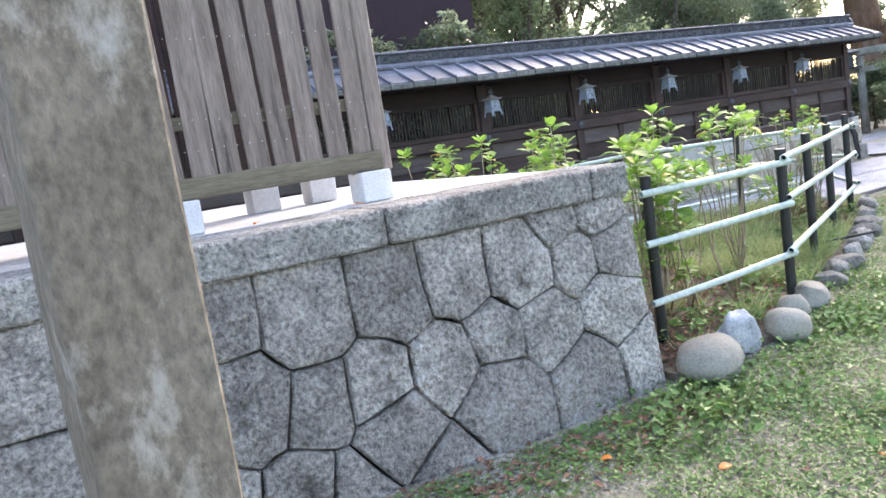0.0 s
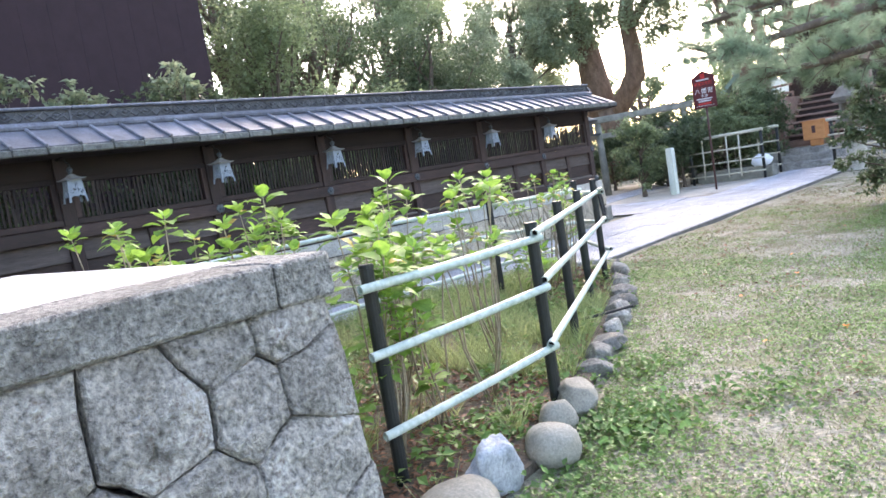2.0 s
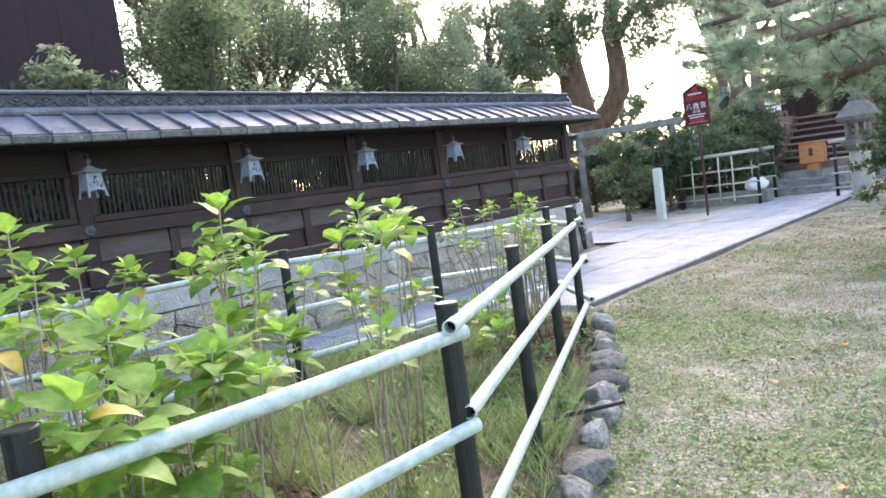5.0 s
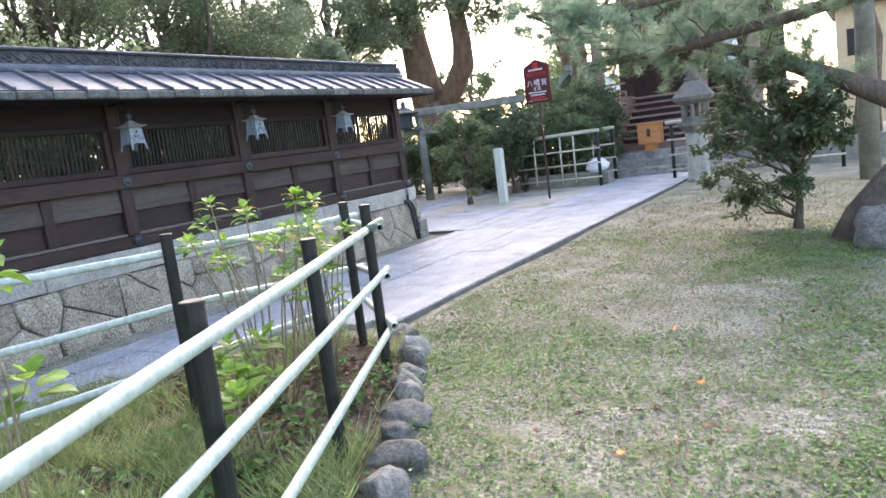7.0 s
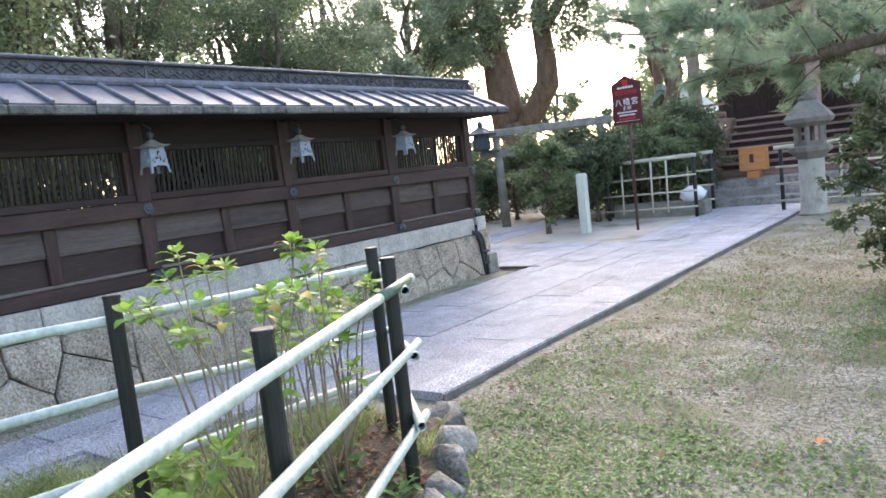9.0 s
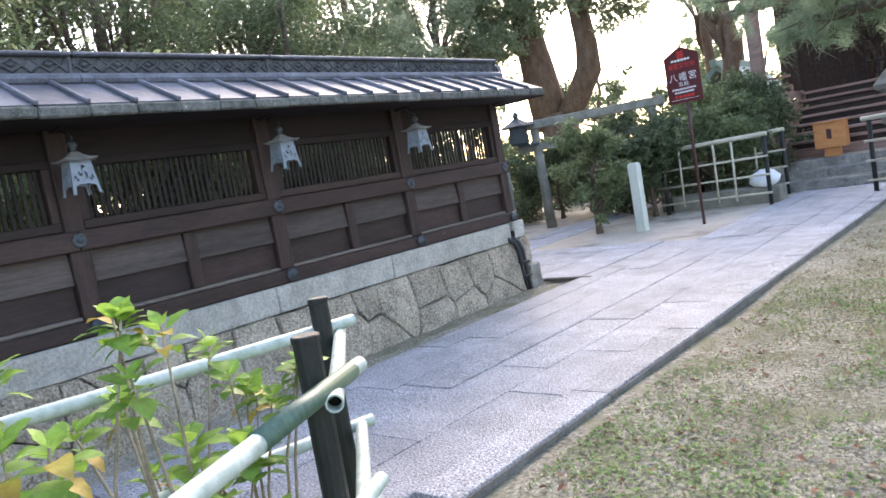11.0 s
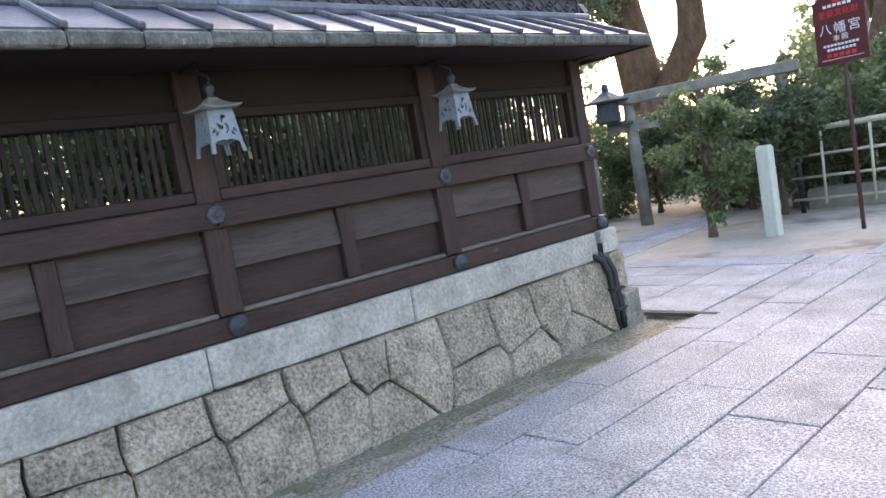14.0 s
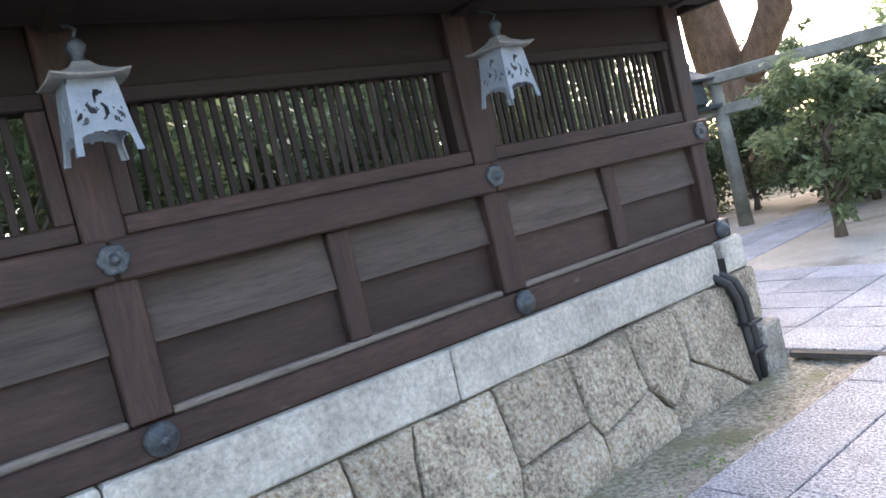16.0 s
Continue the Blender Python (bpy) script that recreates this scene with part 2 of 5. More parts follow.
NEEDLE = leaf_mat("pine_needle", (0.2, 0.285, 0.185), (0.37, 0.465, 0.32), 0.5, 0.5, 1.5)
BED_GRASS = leaf_mat("long_bed_grass", (0.22, 0.3, 0.1), (0.44, 0.48, 0.24), 0.35, 0.6, 1.5, 0.35)
DRY_GRASS = leaf_mat("dry_grass_blade", (0.17, 0.15, 0.075), (0.29, 0.25, 0.14), 0.25, 0.7, 1.2, 0.35)
GRASS = leaf_mat("grass_blade", (0.12, 0.19, 0.055), (0.25, 0.325, 0.115), 0.3, 0.6, 1.2, 0.35)
WEED = leaf_mat("clover_leaf", (0.095, 0.18, 0.045), (0.185, 0.3, 0.08), 0.3, 0.5, 2, 0.3)
DRY_LEAF = leaf_mat("fallen_leaf", (0.16, 0.07, 0.045), (0.3, 0.16, 0.09), 0.1, 0.7, 6, 0.5)
ORANGE_LEAF = leaf_mat("orange_fallen_leaf", (0.55, 0.14, 0.02), (0.7, 0.24, 0.04), 0.15, 0.6, 6, 0.3)

# ---- building tools ----


def mesh_of(name, bm, material, smooth=False):
    me = bpy.data.meshes.new(name)
    bm.normal_update()
    bm.to_mesh(me)
    bm.free()
    me.materials.append(material)
    if smooth:
        me.polygons.foreach_set("use_smooth", [True] * len(me.polygons))
    return me


def part(name, bm, material, parent=None, label="", smooth=False):
    ob = new(name, mesh_of(name, bm, material, smooth))
    ob.parent = parent
    if label:
        tagged(ob, label)
    return ob


def piece(name, me, parent, m=None):
    ob = new(name, me)
    ob.parent = parent
    if m is not None:
        ob.matrix_basis = m
    return ob


def empty(name, x=0, y=0, z=0, label="", category="", group="", kind=""):
    ob = new(name)
    ob.empty_display_size = 0.1
    ob.location = (x, y, z)
    return tagged(ob, label, category, group, kind)


def box(bm, x0, x1, y0, y1, z0, z1, bevel=0.0, rough=0.0):
    vs = [bm.verts.new((x, y, z)) for x in (x0, x1) for y in (y0, y1) for z in (z0, z1)]
    if rough:
        for v in vs:
            v.co += Vector([random.uniform(-rough, rough) for _ in range(3)])
    fs = [bm.faces.new([vs[i] for i in q]) for q in ((0, 1, 3, 2), (4, 6, 7, 5), (0, 4, 5, 1), (2, 3, 7, 6), (0, 2, 6, 4), (1, 5, 7, 3))]
    if bevel:
        es = list({e for f in fs for e in f.edges})
        bmesh.ops.bevel(bm, geom=es, offset=bevel, segments=1, affect="EDGES", profile=0.5)
    return bm


def B(*a, **k):
    return box(bmesh.new(), *a, **k)


def tube(bm, pts, radii, n=10, caps=True):
    """A tube through points, with a radius at each."""
    pts = [Vector(p) for p in pts]
    rings = []
    side = None
    for i, p in enumerate(pts):
        d = (pts[min(i + 1, len(pts) - 1)] - pts[max(i - 1, 0)]).normalized()
        ref = side if side is not None and abs(side.dot(d)) < 0.9 else (Vector((0, 0, 1)) if abs(d.z) < 0.9 else Vector((1, 0, 0)))
        u = d.cross(ref).normalized() if side is None or abs(side.dot(d)) >= 0.9 else (side - d * side.dot(d)).normalized()
        side = u
        w = d.cross(u)
        r = radii[i] if hasattr(radii, "__len__") else radii
        rings.append([bm.verts.new(p + r * (math.cos(a) * u + math.sin(a) * w)) for a in (2 * math.pi * k / n for k in range(n))])
    for a, b in zip(rings, rings[1:]):
        for k in range(n):
            bm.faces.new((a[k], a[(k + 1) % n], b[(k + 1) % n], b[k]))
    if caps:
        bm.faces.new(rings[0][::-1])
        bm.faces.new(rings[-1])
    return bm


def T(*a, **k):
    return tube(bmesh.new(), *a, **k)


def lathe(bm, profile, n=16):
    rings = [[bm.verts.new((r * math.cos(a), r * math.sin(a), z)) for a in (2 * math.pi * (k + 0.5) / n for k in range(n))] for r, z in profile]
    for a, b in zip(rings, rings[1:]):
        for k in range(n):
            bm.faces.new((a[k], a[(k + 1) % n], b[(k + 1) % n], b[k]))
    bm.faces.new(rings[0][::-1])
    bm.faces.new(rings[-1])
    return bm


def shrink(poly, d):
    cx, cy = sum(p[0] for p in poly) / len(poly), sum(p[1] for p in poly) / len(poly)
    out = []
    for u, v in poly:
        ln = math.hypot(u - cx, v - cy) + 1e-6
        out.append((cx + (u - cx) * (1 - d * 1.3 / ln), cy + (v - cy) * (1 - d * 1.3 / ln)))
    return out


def courses(beds, splits, rough, seed):
    """Stones laid in uneven courses. beds: heights of the bed joints, low to high; splits: the upright joints of each course."""
    rg = random.Random(seed)
    lines = []
    for k, z in enumerate(beds):
        us = sorted(set((splits[k - 1] if k else []) + (splits[k] if k < len(splits) else [])))
        loose = 0 < k < len(beds) - 1
        lines.append({u: (u + (rg.uniform(-0.3, 0.3) * rough if loose else 0), z + (rg.uniform(-1, 1) * rough if loose else 0)) for u in us})
    out = []
    for k, sp in enumerate(splits):
        for p, q in zip(sp, sp[1:]):
            low = [lines[k][u] for u in sorted(lines[k]) if p <= u <= q]
            high = [lines[k + 1][u] for u in sorted(lines[k + 1]) if p <= u <= q]
            out.append(low + high[::-1])
    return out


def cells(seeds, u0, u1, v0, v1):
    """Fitted polygonal stones: each seed (u, v, size) keeps the part of the wall that is nearest to it, larger sizes taking more."""
    out = []
    for i, (u, v, r) in enumerate(seeds):
        poly = [(u0, v0), (u1, v0), (u1, v1), (u0, v1)]
        for j, (a, b, q) in enumerate(seeds):
            if i == j or abs(a - u) > 1.6:
                continue
            nu, nv = a - u, b - v
            c = (a * a + b * b - u * u - v * v + r * r - q * q) / 2
            cut = []
            for (pu, pv), (qu, qv) in zip(poly, poly[1:] + poly[:1]):
                dp, dq = nu * pu + nv * pv - c, nu * qu + nv * qv - c
                if dp <= 0:
                    cut.append((pu, pv))
                if dp * dq < 0:
                    k = dp / (dp - dq)
                    cut.append((pu + k * (qu - pu), pv + k * (qv - pv)))
            poly = cut
            if len(poly) < 3:
                break
        clean = [p for k, p in enumerate(poly) if math.hypot(p[0] - poly[k - 1][0], p[1] - poly[k - 1][1]) > 0.012]
        if len(clean) >= 3 and max(p[0] for p in clean) - min(p[0] for p in clean) > 0.04:
            out.append(clean)
    return out


def rows_of_seeds(u0, u1, rows, seed):
    """Loose rows of seeds for plain stretches: rows are (height, width of a stone)."""
    rg = random.Random(seed)
    out = []
    for v, wide in rows:
        u = u0 + rg.uniform(0, wide)
        while u < u1 - wide * 0.4:
            out.append((u, v + rg.uniform(-0.09, 0.09), wide * rg.uniform(0.35, 0.5)))
            u += wide * rg.uniform(0.75, 1.3)
    return out


def split(u0, u1, wide, seed):
    rg = random.Random(seed)
    out = [u0]
    while out[-1] + wide * 1.3 < u1:
        out.append(out[-1] + wide * rg.uniform(0.65, 1.35))
    return out[:-1] + [u1] if u1 - out[-1] < 0.5 * wide and len(out) > 1 else out + [u1]


def stone_bm(poly, depth, joint, bulge, place):
    """A dressed stone with a worn arris: place(u, v, w) puts wall coordinates into the world, w outwards."""
    a = shrink(poly, joint)
    if len(a) < 3:
        return None
    rnd = [(u + random.uniform(-0.5, 0.5) * joint, v + random.uniform(-0.5, 0.5) * joint) for u, v in a]
    fine = []
    for (u, v), (u2, v2) in zip(rnd, rnd[1:] + rnd[:1]):
        fine.append((u, v))
        k = random.uniform(0.35, 0.65)
        ln = math.hypot(u2 - u, v2 - v)
        if ln > 0.12:
            j = random.uniform(-1, 1) * min(0.016, ln * 0.07)
            fine.append((u + k * (u2 - u) + j * (v2 - v) / ln, v + k * (v2 - v) - j * (u2 - u) / ln))
    cx, cy = sum(p[0] for p in fine) / len(fine), sum(p[1] for p in fine) / len(fine)
    size = min(max(math.hypot(p[0] - cx, p[1] - cy) for p in fine), 0.4)

    def ring(k, w, jit):
        return [bm.verts.new(place(cx + (u - cx) * k, cy + (v - cy) * k, w + random.uniform(-jit, jit))) for u, v in fine]

    bm = bmesh.new()
    rings = [ring(1.0, -depth, 0), ring(1.0, -0.012, 0.004), ring(1 - 0.018 / size, bulge * 0.6, 0.006), ring(0.55, bulge, 0.012)]
    for r, s in zip(rings, rings[1:]):
        for k in range(len(fine)):
            q = (k + 1) % len(fine)
            bm.faces.new((r[k], r[q], s[q], s[k]))
    c = bm.verts.new(place(cx, cy, bulge + random.uniform(-0.012, 0.012)))
    for k in range(len(fine)):
        bm.faces.new((rings[-1][k], rings[-1][(k + 1) % len(fine)], c))
    bmesh.ops.recalc_face_normals(bm, faces=bm.faces)
    return bm


# ---- ground ----
def ground_height(x, y):
    return -0.055 + 0.02 * noise.noise((x * 0.6, y * 0.6, 0)) + 0.012 * noise.noise((x * 2, y * 2, 3))


def sheet(name, xs, ys, height, material, label, category):
    bm = bmesh.new()
    g = [[bm.verts.new((x, y, height(x, y))) for y in ys] for x in xs]
    for i in range(len(xs) - 1):
        for j in range(len(ys) - 1):
            bm.faces.new((g[i][j], g[i + 1][j], g[i + 1][j + 1], g[i][j + 1]))
    ob = part(name, bm, material, None, "", True)
    return tagged(ob, label, category, kind="structure")


near = [i * 0.25 for i in range(-56, 25)]
sheet("ground", [-900, -300, -100, -50, -30, -20] + near + [8, 12, 20, 40, 100, 300, 900],
      [-900, -300, -100, -40, -15, -8] + [i * 0.25 for i in range(-16, 112)] + [32, 40, 60, 100, 300, 900],
      ground_height, LAWN, "worn lawn of short green grass, moss and bare grit", "ground")


def outline_sheet(name, outline, z, material, label, category, edge=0.06):
    """A sheet inside an outline, its rim turned down into the ground."""
    bm = bmesh.new()
    top = [bm.verts.new((x, y, z)) for x, y in outline]
    f = bm.faces.new(top)
    low = [bm.verts.new((x, y, z - edge - 0.1)) for x, y in outline]
    for k in range(len(outline)):
        q = (k + 1) % len(outline)
        bm.faces.new((top[k], top[q], low[q], low[k]))
    bmesh.ops.triangulate(bm, faces=[f])
    bmesh.ops.recalc_face_normals(bm, faces=bm.faces)
    ob = part(name, bm, material)
    return tagged(ob, label, category, kind="structure")


outline_sheet("gravel_yard", [(-8.6, 15.5), (-6.0, 17.6), (-5.7, 24), (-12, 26), (-17, 24), (-15, 15.5)], -0.02, GRAVEL, "pale sandy gravel with scattered leaves", "gravel")
outline_sheet("planting_bed", [(-2.6, 2.72), (-2.72, 3.9), (-3.25, 5.2), (-4.2, 7.15), (-5.35, 9.05), (-6.35, 8.95), (-7.1, 7.4), (-7.35, 5), (-7.35, 0.5), (-5.2, 0.5), (-3.0, 2.72)], 0.0, SOIL, "dark soil of a flower bed under fallen leaves", "flower bed")
def strip_height(x, y):
    return -0.015 - SINK * min(1, max(0, (-8.2 - x) / 0.6)) * min(1, max(0.35, (y - 8) / 6)) + 0.014 * noise.noise((x * 5, y * 3, 1))


SINK = 0.1
sheet("moss_strip", [-9.0 + 0.08 * k for k in range(11)], [-3 + 0.2 * k for k in range(93)], strip_height, MOSS, "narrow strip of sandy, mossy earth along the wall foot", "earth")

# ---- paved path ----
path = empty("pavement", -7, 10, 0, "path of rectangular grey granite slabs", "path", kind="structure")


def slab(x0, x1, y0, y1, z=0.0, skew=None, material=None):
    g = 0.005
    bm = B(x0 + g, x1 - g, y0 + g, y1 - g, z - 0.12, z, bevel=0.005)
    for v in bm.verts:
        if v.co.z > z - 0.05:
            v.co.z += SLAB_TILT[0] * (v.co.x - x0) + SLAB_TILT[1] * (v.co.y - y0) + SLAB_TILT[2]
        if skew:
            v.co = Vector(skew(v.co))
    return part("slab", bm, material or PAVING, path)


SLAB_TILT = [0, 0, 0]
rg = random.Random(4)


def shake():
    SLAB_TILT[0], SLAB_TILT[1], SLAB_TILT[2] = rg.uniform(-0.004, 0.004), rg.uniform(-0.003, 0.003), rg.uniform(-0.004, 0.003)


path.location = (0, 0, 0)
columns = [-8.26, -7.9, -7.5, -7.0, -6.5, -6.04]
# one known cross joint of each column; the rest are laid off from it both ways
anchors = [11.9, 10.78, 10.9, 11.46, 11.93]
starts = [-3.0, -3.0, 7.7, 8.75, 9.25]
for x0, x1, anchor, start in zip(columns, columns[1:], anchors, starts):
    cuts = [anchor]
    while cuts[-1] < 17.6:
        cuts.append(min(17.6, cuts[-1] + rg.choice((1.0, 1.2, 1.45, 1.6))))
    while cuts[0] > start + 0.5:
        cuts.insert(0, max(start, cuts[0] - rg.choice((1.0, 1.2, 1.45, 1.6))))
    for y, y1 in zip(cuts, cuts[1:]):
        if y1 < 17.9 and y1 - y > 0.12:
            shake()
            slab(x0, x1, y, y1)
for k in range(9):
    shake()
    slab(-6.04, -5.74, 9.45 + k * 1.55, 9.45 + (k + 1) * 1.55, 0.012)
    # outer face of the kerb, darker than the slab's top
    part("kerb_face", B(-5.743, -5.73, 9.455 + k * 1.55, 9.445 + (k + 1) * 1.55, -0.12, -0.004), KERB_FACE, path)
for i, x0 in enumerate((-11.29, -10.54, -9.79, -9.04)):
    for j in range(5):
        shake()
        slab(x0, x0 + 0.75, 15.08 + j * 0.52, 15.6 + j * 0.52)
for i in range(4):
    y = 17.6
    while y < 23.2:
        ln = rg.choice((0.9, 1.1, 1.3)) - (0.2 * i if y < 17.7 else 0)
        shake()
        slab(-7.74 + i * 0.42, -7.32 + i * 0.42, y, min(y + ln, 23.3))
        y += ln
for i in range(8):
    for j in range(2):
        shake()
        slab(0.55 * j, 0.55 + 0.55 * j, 0.8 * i, 0.8 * i + 0.8, -0.005, lambda p: (-12.0 + p.x * 0.95 - p.y * 0.06, 17.8 + p.y + 0.06 * p.x, p.z))
part("edging", B(-8.275, -8.263, -3, 15.4, -0.12, -0.008), PAVING, path)
part("edging", B(-7.36, -7.30, -1, 7.65, -0.14, 0.012, bevel=0.008), PAVING, path, "narrow pale kerb beside the bed")

# ---- stone platform ----
platform = empty("wall_platform", 0, 0, 0, "retaining wall of rough polygonal granite blocks with a granite coping", "stone wall", kind="structure")


def face_x(v):
    return -2.68 - 0.17 * max(0.0, v)


def on_face(u, v, w):
    return (face_x(v) + w, u, v)


FACE_SEEDS = rows_of_seeds(-7.0, -0.11, ((0.9, 0.42), (0.48, 0.38), (0.08, 0.5)), 3) + [
    (-0.01, 0.91, 0.13), (0.22, 0.91, 0.17), (0.6, 0.88, 0.22), (1.04, 0.87, 0.19), (1.42, 0.88, 0.16), (1.83, 0.85, 0.17), (2.13, 1.04, 0.09), (2.41, 1.05, 0.08), (2.2, 0.8, 0.11), (2.49, 0.8, 0.1), (0.24, 0.57, 0.2), (0.6, 0.47, 0.14), (0.88, 0.46, 0.16), (1.25, 0.44, 0.16), (1.58, 0.51, 0.12), (1.93, 0.48, 0.14), (2.39, 0.49, 0.15), (0.95, 0.22, 0.18), (1.54, 0.14, 0.24), (2.12, 0.14, 0.18), (2.55, 0.17, 0.1),
    (-0.01, 0.08, 0.2), (0.44, 0.0, 0.2), (0.6, -0.05, 0.2), (1.2, -0.1, 0.2)]
for poly in cells(FACE_SEEDS, -7.0, 2.66, -0.16, 1.115):
    bm = stone_bm(poly, 0.2, 0.0045, 0.018, on_face)
    if bm:
        part("stone", bm, GRANITE, platform)


def on_end(u, v, w):
    return (u, 2.62 + 0.06 * (1.1 - v) + w, v)


for poly in courses([-0.16, 0.3, 0.66, 1.115], [split(-7.0, -2.66, 0.5, 1), split(-7.0, -2.7, 0.4, 2), split(-7.0, -2.8, 0.45, 3)], 0.06, 8):
    bm = stone_bm([(min(u, face_x(v) - 0.03), v) for u, v in poly], 0.15, 0.006, 0.02, on_end)
    if bm:
        part("stone", bm, GRANITE, platform)
part("core", B(-7.0, -2.97, -7.0, 2.56, -0.2, 1.1), JOINT, platform)
y = 2.69
for ln in (0.28, 1.32, 0.95, 1.3, 1.2, 1.4, 1.3, 1.25):
    bm = B(-3.38, -2.83, y - ln + 0.004, y - 0.004, 1.11, 1.29, bevel=0.014)
    bmesh.ops.subdivide_edges(bm, edges=[e for e in bm.edges if e.calc_length() > 0.5], cuts=6)
    for v in bm.verts:
        v.co += Vector((noise.noise(v.co * 5) * 0.014, 0, noise.noise(v.co * 5 + Vector((9, 0, 0))) * 0.009))
    part("coping", bm, GRANITE_CAP, platform)
    y -= ln
for x0, x1 in ((-4.1, -3.39), (-5.2, -4.11), (-7.0, -5.21)):
    for k in range(7):
        part("coping", B(x0, x1, 2.67 - (k + 1) * 1.35, 2.666 - k * 1.35, 1.105, 1.275 + 0.003 * (k % 2), bevel=0.01), PLATFORM_TOP, platform)

# ---- timber wall with its stone base and roof ----
PITCH, FIRST = 1.82, 3.87
POSTS = [FIRST + PITCH * k for k in range(-4, 7)]
Y0, Y1 = POSTS[0], POSTS[-1]
wall = empty("wall_shrine", 0, 0, 0, "dark brown timber wall with a slatted upper band on a granite base", "timber wall", kind="structure")


def base_x(v):
    return -8.80 - 0.15 * max(0.0, min(v, 0.62)) / 0.62


def on_base(u, v, w):
    return (base_x(v) + w, u, v)


BASE_SEEDS = rows_of_seeds(Y0 - 0.2, 9.13, ((0.44, 0.5), (0.12, 0.55)), 12) + [
    (9.39, 0.45, 0.14), (9.74, 0.45, 0.14), (10.14, 0.43, 0.15), (10.61, 0.41, 0.15), (11.1, 0.43, 0.14), (11.58, 0.42, 0.13), (11.96, 0.44, 0.09), (12.32, 0.35, 0.2), (12.87, 0.36, 0.17), (13.37, 0.36, 0.17), (13.81, 0.37, 0.13), (14.26, 0.33, 0.15), (9.25, 0.29, 0.14), (9.57, 0.22, 0.2), (10.12, 0.19, 0.22), (10.63, 0.18, 0.2), (11.15, 0.21, 0.17), (11.63, 0.21, 0.15), (12.03, 0.08, 0.12), (12.89, 0.1, 0.14), (13.44, 0.05, 0.13), (14.06, 0.03, 0.13)]
for poly in cells(BASE_SEEDS, Y0 - 0.2, 14.62, -0.24, 0.575):
    bm = stone_bm(poly, 0.2, 0.007, 0.02, on_base)
    if bm:
        part("stone", bm, GRANITE_TAN, wall)
part("core", B(-9.7, -9.0, Y0 - 0.2, 14.9, -0.15, 0.8), JOINT, wall)
joints = [Y0 - 0.2, -1.9, -0.3, 1.1, 2.6, 4.1, 5.7, 7.1, 8.2, 9.7, 10.92, 12.43, 14.62]
for a, b in zip(joints, joints[1:]):
    bm = B(-9.45, -8.94, a + 0.004, b - 0.004, 0.58, 0.825, bevel=0.012)
    bmesh.ops.subdivide_edges(bm, edges=[e for e in bm.edges if e.calc_length() > 0.6], cuts=5)
    for v in bm.verts:
        v.co += Vector((noise.noise(v.co * 4) * 0.012, 0, noise.noise(v.co * 3 + Vector((5, 0, 0))) * 0.012 if v.co.z < 0.7 else 0))
    part("coping", bm, GRANITE_BASE_CAP, wall)
# corner blocks; a near-black block gives the shade of the drain pipes' notch
part("corner_stone", B(-9.75, -8.93, 14.69, 14.93, 0.62, 0.83, bevel=0.012, rough=0.008), GRANITE_BASE_CAP, wall)
bm = B(-9.75, -8.9, 14.72, 14.95, 0.26, 0.61, bevel=0.014, rough=0.01)
part("corner_stone", bm, GRANITE_TAN, wall)
part("corner_stone", B(-9.75, -8.8, 14.73, 14.97, -0.24, 0.25, bevel=0.014, rough=0.012), BORDER, wall, "dark grey corner stone")
part("pipe_notch", B(-9.2, -8.937, 14.5, 14.69, 0.6, 0.72), HOLE_SHADE, wall, "near-black block for the shade in the drain pipes' notch")
part("end_stone", B(-9.75, -8.98, 14.63, 14.72, -0.1, 0.62), JOINT, wall)

# posts, sills, rails
for y in POSTS:
    part("post", B(-9.14, -9.015, y - 0.075, y + 0.075, 0.96, 2.46, bevel=0.008), WOOD_V, wall)
